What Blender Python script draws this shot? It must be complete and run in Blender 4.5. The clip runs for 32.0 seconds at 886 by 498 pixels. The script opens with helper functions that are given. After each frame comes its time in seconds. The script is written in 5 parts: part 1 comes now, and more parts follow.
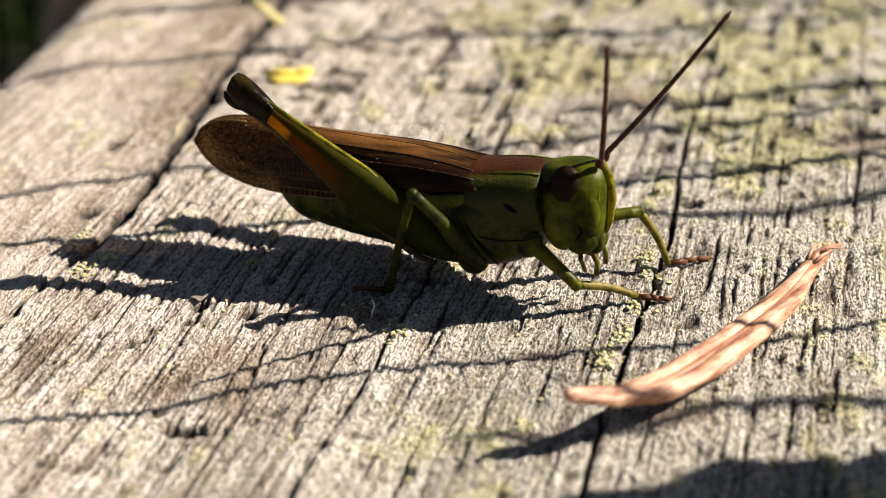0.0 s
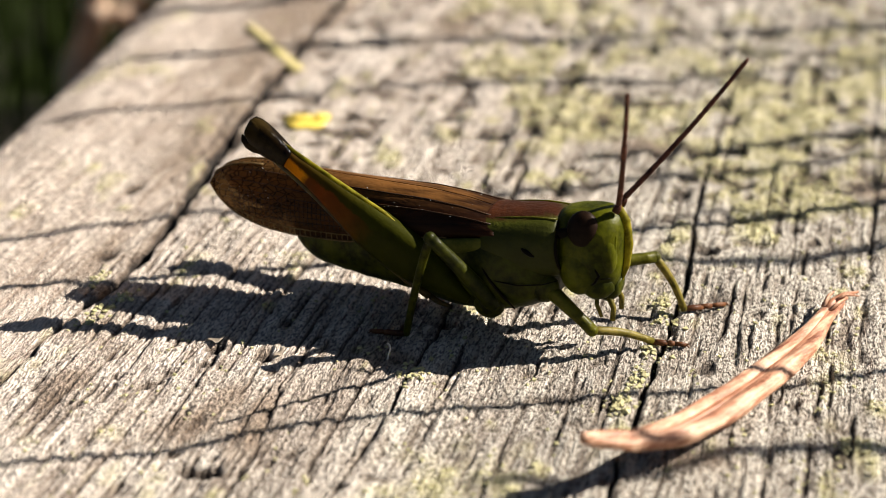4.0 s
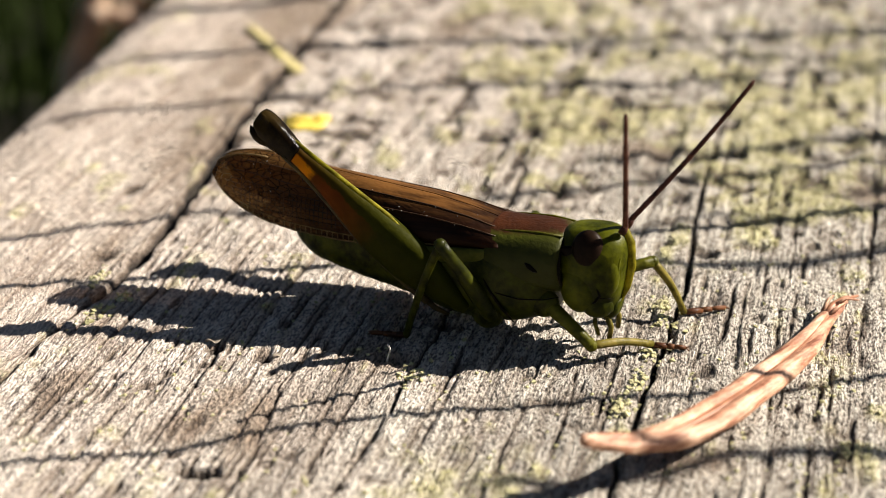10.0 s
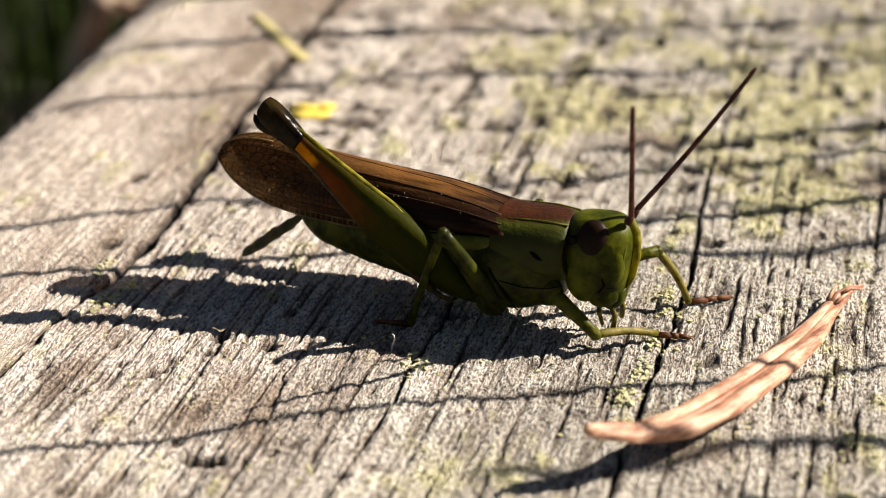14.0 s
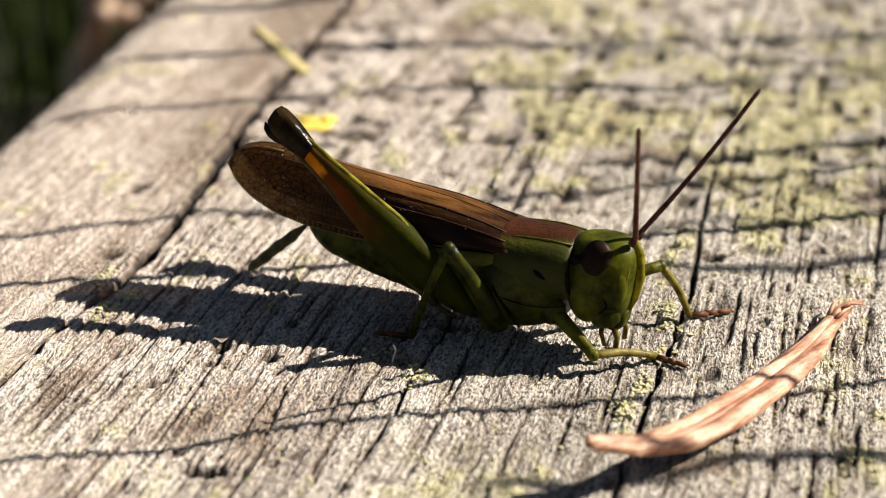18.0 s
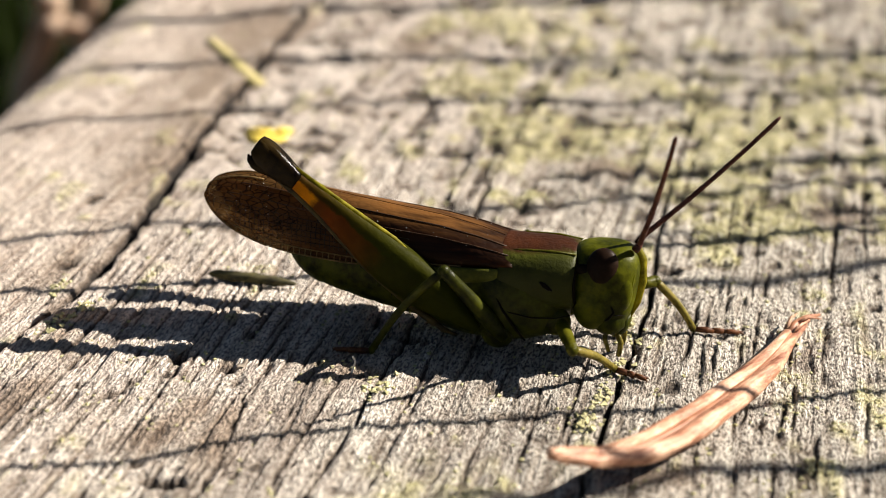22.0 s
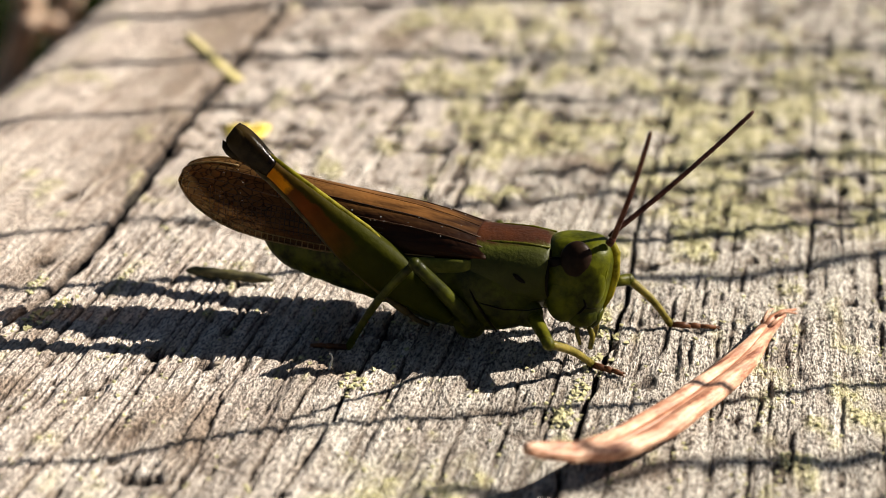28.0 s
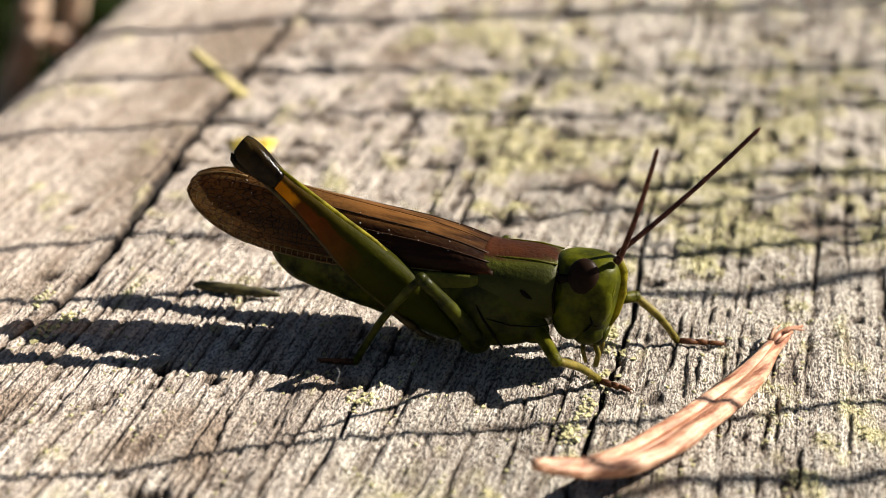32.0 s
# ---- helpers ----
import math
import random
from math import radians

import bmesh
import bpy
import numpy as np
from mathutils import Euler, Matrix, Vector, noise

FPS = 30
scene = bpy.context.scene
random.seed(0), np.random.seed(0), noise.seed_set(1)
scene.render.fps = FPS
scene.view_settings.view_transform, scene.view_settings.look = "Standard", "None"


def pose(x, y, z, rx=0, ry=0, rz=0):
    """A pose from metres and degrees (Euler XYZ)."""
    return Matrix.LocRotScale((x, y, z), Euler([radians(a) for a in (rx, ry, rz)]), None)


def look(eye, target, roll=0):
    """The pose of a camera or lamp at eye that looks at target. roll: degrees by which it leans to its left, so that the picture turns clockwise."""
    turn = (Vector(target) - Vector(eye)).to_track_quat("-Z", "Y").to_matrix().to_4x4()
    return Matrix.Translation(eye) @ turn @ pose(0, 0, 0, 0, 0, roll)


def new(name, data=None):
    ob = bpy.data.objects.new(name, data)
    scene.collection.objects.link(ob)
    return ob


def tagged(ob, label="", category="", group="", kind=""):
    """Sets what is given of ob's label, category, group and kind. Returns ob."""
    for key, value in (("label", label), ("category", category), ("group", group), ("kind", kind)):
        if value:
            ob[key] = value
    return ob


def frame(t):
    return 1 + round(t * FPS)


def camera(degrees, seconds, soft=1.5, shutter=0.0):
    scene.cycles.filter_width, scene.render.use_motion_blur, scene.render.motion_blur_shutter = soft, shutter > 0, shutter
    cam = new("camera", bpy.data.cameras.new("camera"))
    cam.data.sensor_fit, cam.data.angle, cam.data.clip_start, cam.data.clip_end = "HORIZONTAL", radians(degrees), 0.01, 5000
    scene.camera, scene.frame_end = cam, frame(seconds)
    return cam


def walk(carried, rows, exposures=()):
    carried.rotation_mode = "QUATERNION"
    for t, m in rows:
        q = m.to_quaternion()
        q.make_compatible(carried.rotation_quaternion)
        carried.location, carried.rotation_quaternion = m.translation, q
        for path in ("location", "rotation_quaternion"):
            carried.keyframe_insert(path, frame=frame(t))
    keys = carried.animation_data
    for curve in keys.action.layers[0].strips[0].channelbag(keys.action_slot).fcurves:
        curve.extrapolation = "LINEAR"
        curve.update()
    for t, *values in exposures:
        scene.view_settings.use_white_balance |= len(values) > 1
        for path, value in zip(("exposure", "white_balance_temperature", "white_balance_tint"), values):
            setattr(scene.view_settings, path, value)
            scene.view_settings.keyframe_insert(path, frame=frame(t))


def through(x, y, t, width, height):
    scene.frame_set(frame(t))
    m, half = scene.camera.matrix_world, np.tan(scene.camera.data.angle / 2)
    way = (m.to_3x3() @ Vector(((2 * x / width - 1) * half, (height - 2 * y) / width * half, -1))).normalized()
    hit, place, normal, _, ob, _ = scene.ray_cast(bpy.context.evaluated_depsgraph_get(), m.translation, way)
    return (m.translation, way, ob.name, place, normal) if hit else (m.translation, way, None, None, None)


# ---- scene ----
import functools


def on_board(x, y, z=0.0):
    """Millimetres to metres."""
    return Vector((x / 1000, y / 1000, z / 1000))


cam = camera(30.0, 32.0, soft=0.8)
cam.data.dof.use_dof = True
cam.data.dof.focus_distance = 0.1235
cam.data.dof.aperture_fstop = 29.0

PATH = [
    (0.0, (0.032234, -0.124252, 0.058056), (0.001700, -0.002341, -0.003631), -0.596),
    (0.5, (0.032144, -0.124393, 0.057898), (0.001193, -0.001128, -0.000820), -0.610),
    (1.0, (0.032236, -0.124474, 0.057963), (0.001341, -0.000811, 0.000058), -0.568),
    (1.5, (0.032140, -0.124420, 0.057853), (0.000982, -0.000870, -0.000151), -0.533),
    (2.0, (0.032238, -0.124465, 0.057865), (0.000732, -0.001107, -0.000362), -0.547),
    (2.5, (0.032166, -0.124709, 0.057720), (0.000605, -0.001068, 0.000129), -0.440),
    (3.0, (0.032047, -0.124575, 0.057843), (0.000543, -0.000971, 0.000141), -0.374),
    (3.5, (0.032055, -0.124691, 0.057640), (0.000088, -0.001243, -0.000142), -0.359),
    (5.5, (0.031950, -0.124917, 0.057634), (0.000207, -0.001155, 0.000404), -0.193),
    (6.0, (0.031873, -0.124941, 0.057659), (0.000195, -0.001136, 0.000486), -0.063),
    (6.5, (0.031686, -0.124856, 0.057663), (0.000127, -0.001029, 0.000472), -0.009),
    (7.0, (0.031907, -0.124578, 0.057735), (-0.000073, -0.000996, 0.000249), -0.256),
    (7.5, (0.031996, -0.124419, 0.057547), (-0.000153, -0.000856, 0.000112), -0.360),
    (8.0, (0.031771, -0.124795, 0.057651), (-0.000021, -0.001207, 0.000073), -0.095),
    (8.5, (0.031662, -0.124935, 0.057424), (-0.000094, -0.001257, 0.000019), 0.058),
    (9.0, (0.031713, -0.124806, 0.057589), (0.000118, -0.001098, 0.000161), 0.022),
    (9.5, (0.031825, -0.124988, 0.057672), (0.000194, -0.001303, 0.000213), -0.018),
    (10.0, (0.031768, -0.124835, 0.057528), (0.000057, -0.001188, 0.000030), 0.027),
    (10.5, (0.031516, -0.124721, 0.057710), (-0.000010, -0.001192, -0.000141), 0.060),
    (11.0, (0.031766, -0.124546, 0.057732), (-0.000072, -0.001233, -0.000409), -0.048),
    (11.5, (0.031961, -0.124647, 0.057784), (-0.000155, -0.001560, -0.000682), -0.109),
    (12.0, (0.031980, -0.124687, 0.057762), (-0.000119, -0.001645, -0.000806), -0.069),
    (12.5, (0.031781, -0.124751, 0.057569), (-0.000440, -0.001767, -0.001055), -0.001),
    (13.0, (0.031905, -0.124778, 0.057721), (-0.000368, -0.001851, -0.000995), -0.050),
    (13.5, (0.031953, -0.124779, 0.057684), (-0.000227, -0.001766, -0.000902), -0.090),
    (14.0, (0.031953, -0.124805, 0.057659), (-0.000240, -0.001733, -0.000797), 0.022),
    (14.5, (0.031768, -0.125002, 0.057676), (-0.000225, -0.001787, -0.000588), 0.157),
    (16.5, (0.031706, -0.124968, 0.057572), (-0.000345, -0.001562, -0.000252), 0.296),
    (17.0, (0.031591, -0.125021, 0.057580), (-0.000411, -0.001506, -0.000039), 0.428),
    (17.5, (0.031443, -0.125100, 0.057371), (-0.000533, -0.001532, -0.000149), 0.466),
    (18.0, (0.031551, -0.125084, 0.057462), (-0.000400, -0.001395, 0.000190), 0.462),
    (18.5, (0.031390, -0.125216, 0.057265), (-0.000515, -0.001389, 0.000267), 0.492),
    (19.0, (0.031583, -0.125343, 0.057329), (-0.000396, -0.001439, 0.000539), 0.431),
    (19.5, (0.031392, -0.125346, 0.057149), (-0.000455, -0.001285, 0.000629), 0.480),
    (20.0, (0.031458, -0.125211, 0.057313), (-0.000522, -0.001193, 0.000774), 0.506),
    (20.5, (0.031512, -0.125376, 0.057479), (-0.000539, -0.001366, 0.000962), 0.530),
    (21.0, (0.031556, -0.125164, 0.057510), (-0.000491, -0.001122, 0.001059), 0.389),
    (21.5, (0.031149, -0.125156, 0.057442), (-0.000547, -0.000978, 0.001091), 0.564),
    (22.0, (0.030311, -0.125274, 0.056875), (0.002853, 0.000159, 0.001083), 1.674),
    (22.5, (0.030334, -0.125312, 0.057069), (0.003684, 0.000322, 0.001338), 1.841),
    (23.0, (0.030295, -0.125333, 0.056883), (0.004487, 0.000604, 0.001440), 1.978),
    (23.5, (0.030411, -0.125020, 0.056927), (0.004836, 0.000673, 0.000826), 1.872),
    (24.0, (0.030473, -0.124702, 0.057032), (0.004761, -0.000189, -0.001580), 1.754),
    (24.5, (0.030688, -0.124669, 0.057197), (0.004820, -0.000287, -0.001625), 1.602),
    (26.5, (0.030250, -0.125225, 0.056889), (0.004818, -0.000059, -0.000440), 1.857),
    (27.0, (0.030571, -0.125269, 0.057030), (0.004830, 0.000196, 0.000497), 1.815),
    (27.5, (0.030559, -0.125259, 0.057071), (0.004895, 0.000278, 0.000663), 1.825),
    (28.0, (0.030686, -0.125358, 0.056959), (0.004778, 0.000284, 0.000897), 1.772),
    (28.5, (0.030371, -0.125386, 0.056831), (0.004706, 0.000410, 0.001002), 1.901),
    (29.0, (0.030436, -0.125295, 0.056718), (0.004621, 0.000601, 0.001187), 1.833),
    (29.5, (0.030637, -0.125265, 0.057086), (0.004711, 0.000579, 0.001487), 1.760),
    (30.0, (0.030476, -0.125601, 0.056865), (0.004319, 0.000283, 0.001467), 1.851),
    (30.5, (0.030302, -0.125751, 0.056658), (0.004332, 0.000358, 0.001685), 1.896),
    (31.0, (0.030116, -0.125453, 0.056860), (0.004252, 0.000693, 0.001921), 2.076),
    (31.5, (0.030009, -0.125577, 0.056740), (0.004153, 0.000646, 0.001975), 2.075),
    (32.0, (0.030077, -0.125510, 0.056909), (0.004095, 0.000658, 0.002076), 2.017),
]
EXPOSURES = [(0.0, 1.18, 6500, 10), (32.0, 1.18, 6500, 10)]
walk(cam, [(t, look(e, a, r)) for t, e, a, r in PATH], EXPOSURES)

# ---------- sun and sky ----------
SUN_ELEVATION, SUN_AZIMUTH = radians(37.3), radians(25.7)
TO_SUN = Vector((math.cos(SUN_ELEVATION) * math.cos(SUN_AZIMUTH), math.cos(SUN_ELEVATION) * math.sin(SUN_AZIMUTH), math.sin(SUN_ELEVATION)))
world = bpy.data.worlds.new("sky")
scene.world = world
world.use_nodes = True
wt = world.node_tree
sky = wt.nodes.new("ShaderNodeTexSky")
sky.sky_type, sky.sun_disc = "NISHITA", False
sky.sun_elevation, sky.sun_rotation = SUN_ELEVATION, radians(90) - SUN_AZIMUTH
wt.links.new(sky.outputs["Color"], wt.nodes["Background"].inputs["Color"])
wt.nodes["Background"].inputs["Strength"].default_value = 0.02
sun = new("sun", bpy.data.lights.new("sun", "SUN"))
sun.data.energy, sun.data.angle, sun.data.color = 5.0, radians(0.5), (1.0, 0.925, 0.82)
sun.matrix_world = look(TO_SUN * 2.0, (0, 0, 0))


# ---------- materials ----------
class Nodes:
    """A node material written in short calls."""

    def __init__(self, name):
        self.mat = bpy.data.materials.new(name)
        self.mat.use_nodes = True
        self.tree = self.mat.node_tree
        self.bsdf = self.tree.nodes["Principled BSDF"]
        self.out = self.tree.nodes["Material Output"]

    def node(self, kind, **values):
        n = self.tree.nodes.new("ShaderNode" + kind)
        for key, value in values.items():
            if key in n.inputs:
                self.put(n.inputs[key], value)
        return n

    def put(self, socket, value):
        if isinstance(value, bpy.types.NodeSocket):
            self.tree.links.new(value, socket)
        elif isinstance(value, (tuple, list)) and len(value) == 3 and socket.type == "RGBA":
            socket.default_value = (*value, 1)
        else:
            socket.default_value = value

    def coords(self, stretch=(1, 1, 1), shift=(0, 0, 0)):
        c = self.node("TexCoord")
        m = self.node("Mapping", Vector=c.outputs["Object"], Scale=stretch, Location=shift)
        return m.outputs["Vector"]

    def noise(self, vector, scale, detail=4.0, rough=0.6):
        n = self.node("TexNoise", Vector=vector, Scale=scale, Detail=detail, Roughness=rough)
        return n.outputs["Fac"]

    def ramp(self, fac, *stops):
        n = self.node("ValToRGB")
        e = n.color_ramp.elements
        while len(e) < len(stops):
            e.new(0.5)
        for item, (p, c) in zip(e, stops):
            item.position = p
            item.color = (*c, 1) if isinstance(c, tuple) else (c, c, c, 1)
        self.put(n.inputs["Fac"], fac)
        return n.outputs["Color"]

    def mix(self, fac, a, b, how="MIX"):
        n = self.tree.nodes.new("ShaderNodeMix")
        n.data_type, n.blend_type = "RGBA", how
        self.put(n.inputs[0], fac)
        self.put(n.inputs[6], a)
        self.put(n.inputs[7], b)
        return n.outputs[2]

    def math(self, how, a, b):
        n = self.tree.nodes.new("ShaderNodeMath")
        n.operation = how
        self.put(n.inputs[0], a)
        self.put(n.inputs[1], b)
        return n.outputs[0]

    def axis(self, vector, name):
        n = self.node("SeparateXYZ", Vector=vector)
        return n.outputs[name]

    def attribute(self, name):
        n = self.node("Attribute")
        n.attribute_name = name
        return n.outputs["Fac"]

    def bump(self, height, strength, distance):
        n = self.node("Bump", Height=height, Strength=strength, Distance=distance)
        self.put(self.bsdf.inputs["Normal"], n.outputs["Normal"])

    def done(self, **values):
        for key, value in values.items():
            self.put(self.bsdf.inputs[key.replace("_", " ")], value)
        return self.mat

    def shine_through(self, share, colour):
        """Lets a part of the light through, as thin skin does."""
        t = self.node("BsdfTranslucent", Color=colour)
        m = self.node("MixShader", Fac=share)
        self.tree.links.new(self.bsdf.outputs[0], m.inputs[1])
        self.tree.links.new(t.outputs[0], m.inputs[2])
        self.tree.links.new(m.outputs[0], self.out.inputs["Surface"])

    def see_through(self, share, colour):
        """A clear, tinted membrane over part of the surface."""
        t = self.node("BsdfTransparent", Color=colour)
        m = self.node("MixShader", Fac=share)
        last = self.out.inputs["Surface"].links[0].from_socket
        self.tree.links.new(last, m.inputs[1])
        self.tree.links.new(t.outputs[0], m.inputs[2])
        self.tree.links.new(m.outputs[0], self.out.inputs["Surface"])


def wood_material():
    k = Nodes("weathered_wood")
    even = k.coords()
    relief, lichen, rind, strip, stain = (k.attribute(n) for n in ("relief", "lichen", "rind", "strip", "stain"))
    fibre = k.noise(k.coords((1, 0.05, 1)), 1500, 3, 0.6)
    hair = k.noise(k.coords((1, 0.08, 1), (2, 0, 0)), 4000, 3, 0.6)
    grit = k.noise(k.coords((1, 0.42, 1)), 5600, 3, 0.62)
    patch = k.noise(even, 130, 4, 0.6)
    spots = k.noise(k.coords((1, 0.5, 1), (7, 0, 0)), 620, 4, 0.62)
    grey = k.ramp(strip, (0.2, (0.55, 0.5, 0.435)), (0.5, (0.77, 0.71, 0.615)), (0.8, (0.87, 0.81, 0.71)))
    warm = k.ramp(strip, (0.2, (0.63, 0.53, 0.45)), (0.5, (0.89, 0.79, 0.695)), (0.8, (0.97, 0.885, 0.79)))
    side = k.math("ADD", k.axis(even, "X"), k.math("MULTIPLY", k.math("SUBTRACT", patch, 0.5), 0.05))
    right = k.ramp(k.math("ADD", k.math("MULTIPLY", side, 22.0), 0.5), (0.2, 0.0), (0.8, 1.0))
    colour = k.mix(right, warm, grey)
    pink = k.ramp(fibre, (0.3, (0.6, 0.48, 0.395)), (0.65, (0.87, 0.755, 0.65)))
    colour = k.mix(k.math("MULTIPLY", rind, 0.9), colour, pink)
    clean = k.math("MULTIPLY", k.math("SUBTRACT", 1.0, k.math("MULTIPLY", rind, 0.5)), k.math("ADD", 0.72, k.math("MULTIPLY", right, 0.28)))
    colour = k.mix(0.6, colour, k.ramp(fibre, (0.36, (0.62, 0.56, 0.5)), (0.52, (1, 1, 1))), "MULTIPLY")
    colour = k.mix(k.math("MULTIPLY", clean, 0.68), colour, k.ramp(hair, (0.36, (0.3, 0.25, 0.22)), (0.48, (1, 1, 1))), "MULTIPLY")
    colour = k.mix(0.4, colour, k.ramp(spots, (0.36, (0.4, 0.34, 0.3)), (0.5, (1, 1, 1))), "MULTIPLY")
    colour = k.mix(k.math("MULTIPLY", clean, k.ramp(patch, (0.3, 1.0), (0.65, 0.82))), colour, k.ramp(grit, (0.39, (0.05, 0.04, 0.035)), (0.465, (0.5, 0.45, 0.42)), (0.51, (1, 1, 1))), "MULTIPLY")
    bark = k.ramp(grit, (0.35, (0.08, 0.055, 0.036)), (0.62, (0.46, 0.34, 0.245)))
    colour = k.mix(k.math("MULTIPLY", stain, 0.85), colour, bark)
    crust = k.ramp(grit, (0.34, (0.22, 0.19, 0.07)), (0.5, (0.62, 0.56, 0.26)), (0.66, (0.86, 0.8, 0.44)))
    where = k.math("MULTIPLY", lichen, k.ramp(k.noise(even, 560, 5, 0.7), (0.36, 0.1), (0.56, 0.8)))
    colour = k.mix(where, colour, crust)
    # Colour darkened with depth too, adding to the shade in cracks and pits.
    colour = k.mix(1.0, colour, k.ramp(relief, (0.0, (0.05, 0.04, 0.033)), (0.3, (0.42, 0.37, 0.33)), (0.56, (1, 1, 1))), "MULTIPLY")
    high = k.math("ADD", k.math("ADD", k.math("MULTIPLY", hair, 0.6), grit), k.math("MULTIPLY", spots, 0.45))
    k.bump(high, 1.0, 0.0009)
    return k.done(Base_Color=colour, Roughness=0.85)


def skin(name, low, high, size, rough=0.42, through=0.0, bump=0.00012):
    """Insect skin: two tones, fine pits."""
    k = Nodes(name)
    v = k.coords()
    c = k.ramp(k.noise(v, size, 5, 0.65), (0.38, low), (0.62, high))
    k.bump(k.noise(v, size * 3, 4, 0.65), 0.7, bump)
    k.done(Base_Color=c, Roughness=rough)
    k.bsdf.inputs["Specular IOR Level"].default_value = 0.16
    if through:
        k.shine_through(through, c)
    return k.mat


def banded(name, along, stops, size=900, rough=0.4, through=0.0, wobble=0.0012):
    """Skin whose tone changes along one of the part's own axes; stops in metres."""
    k = Nodes(name)
    v = k.coords()
    n = k.noise(v, size, 4, 0.6)
    lo, hi = stops[0][0], stops[-1][0]
    p = k.math("ADD", k.axis(v, along), k.math("MULTIPLY", k.math("SUBTRACT", n, 0.5), wobble))
    f = k.math("DIVIDE", k.math("SUBTRACT", p, lo), hi - lo)
    c = k.ramp(f, *[((s - lo) / (hi - lo), col) for s, col in stops])
    c = k.mix(0.5, c, k.ramp(n, (0.3, 0.45), (0.65, 1.0)), "MULTIPLY")
    k.bump(k.noise(v, size * 4, 3, 0.6), 0.7, 0.0001)
    k.done(Base_Color=c, Roughness=rough)
    k.bsdf.inputs["Specular IOR Level"].default_value = 0.18
    if through:
        k.shine_through(through, c)
    return k.mat


def thigh_material():
    """Olive above; below, red and then a clear orange patch before the dark knee."""
    k = Nodes("hind_thigh_skin")
    v = k.coords()
    n = k.noise(v, 800, 4, 0.62)
    wave = k.math("MULTIPLY", k.math("SUBTRACT", n, 0.5), 0.0014)
    x = k.math("DIVIDE", k.math("ADD", k.axis(v, "X"), wave), 0.022)
    low = k.ramp(x, (0.0, (0.044, 0.049, 0.002)), (0.36, (0.055, 0.054, 0.004)), (0.46, (0.14, 0.055, 0.006)), (0.6, (0.22, 0.058, 0.008)), (0.66, (0.14, 0.05, 0.007)), (0.685, (0.8, 0.34, 0.006)), (0.76, (0.72, 0.27, 0.006)), (0.79, (0.012, 0.006, 0.004)), (1.0, (0.01, 0.006, 0.004)))
    top = k.ramp(x, (0.0, (0.044, 0.049, 0.002)), (0.4, (0.058, 0.06, 0.004)), (0.62, (0.07, 0.052, 0.005)), (0.76, (0.08, 0.042, 0.006)), (0.83, (0.02, 0.011, 0.005)), (1.0, (0.012, 0.007, 0.004)))
    split = k.ramp(k.math("ADD", k.math("MULTIPLY", k.math("ADD", k.axis(v, "Z"), wave), 1400), -0.1), (0.3, 0.0), (0.6, 1.0))
    c = k.mix(split, low, top)
    c = k.mix(0.5, c, k.ramp(n, (0.3, 0.5), (0.65, 1.0)), "MULTIPLY")
    k.bump(k.noise(v, 2600, 3, 0.6), 0.7, 0.0001)
    k.done(Base_Color=c, Roughness=0.5)
    k.bsdf.inputs["Specular IOR Level"].default_value = 0.07
    k.shine_through(0.5, c)
    return k.mat


def wing_material():
    k = Nodes("wing_membrane")
    v = k.coords((0.55, 1, 1))
    cells = k.node("TexVoronoi", Vector=v, Scale=2400)
    cells.feature = "DISTANCE_TO_EDGE"
    net = k.ramp(cells.outputs["Distance"], (0.0, (0.012, 0.006, 0.003)), (0.12, (1, 1, 1)))
    lines = k.noise(k.coords((0.03, 1, 1)), 1500, 3, 0.5)
    tone = k.ramp(lines, (0.33, (0.1, 0.04, 0.01)), (0.6, (0.28, 0.125, 0.032)))
    end = k.ramp(k.noise(k.coords(), 220, 3, 0.5), (0.3, (0.075, 0.037, 0.01)), (0.7, (0.2, 0.11, 0.034)))
    back = k.ramp(k.math("ADD", k.math("MULTIPLY", k.axis(k.coords(), "X"), -60), -0.05), (0.1, 0.0), (0.75, 1.0))
    c = k.mix(back, tone, end)
    place = k.coords()
    # Side darkened below the top strip: its own brown plus painted shade.
    line = k.math("ADD", k.axis(place, "Z"), k.math("MULTIPLY", k.axis(place, "X"), 0.12))
    line = k.math("ADD", line, k.math("MULTIPLY", k.math("SUBTRACT", lines, 0.5), 0.0004))
    band = k.ramp(k.math("MULTIPLY", k.math("SUBTRACT", line, 0.0091), 1000), (0.0, (0.13, 0.09, 0.075)), (0.85, (1, 1, 1)))
    c = k.mix(k.math("SUBTRACT", 1.0, k.math("MULTIPLY", back, 0.75)), c, k.mix(1.0, c, band, "MULTIPLY"))
    c = k.mix(k.math("MULTIPLY", back, 0.8), c, k.mix(1.0, c, net, "MULTIPLY"))
    k.bump(k.math("ADD", lines, k.math("MULTIPLY", cells.outputs["Distance"], 1.2)), 0.6, 0.00008)
    k.done(Base_Color=c, Roughness=0.5)
    k.bsdf.inputs["Specular IOR Level"].default_value = 0.2
    k.shine_through(0.5, k.mix(1.0, c, (1.8, 1.5, 1.1), "MULTIPLY"))
    k.see_through(k.math("MULTIPLY", back, 0.22), (1.0, 0.8, 0.55))
    return k.mat


def plain(name, low, high, size, rough=0.7, through=0.0, stretch=(1, 1, 1)):
    k = Nodes(name)
    v = k.coords(stretch)
    c = k.ramp(k.noise(v, size, 5, 0.6), (0.3, low), (0.7, high))
    k.bump(k.noise(v, size * 2.5, 4, 0.6), 0.6, 0.0001)
    k.done(Base_Color=c, Roughness=rough)
    if through:
        k.shine_through(through, c)
    return k.mat


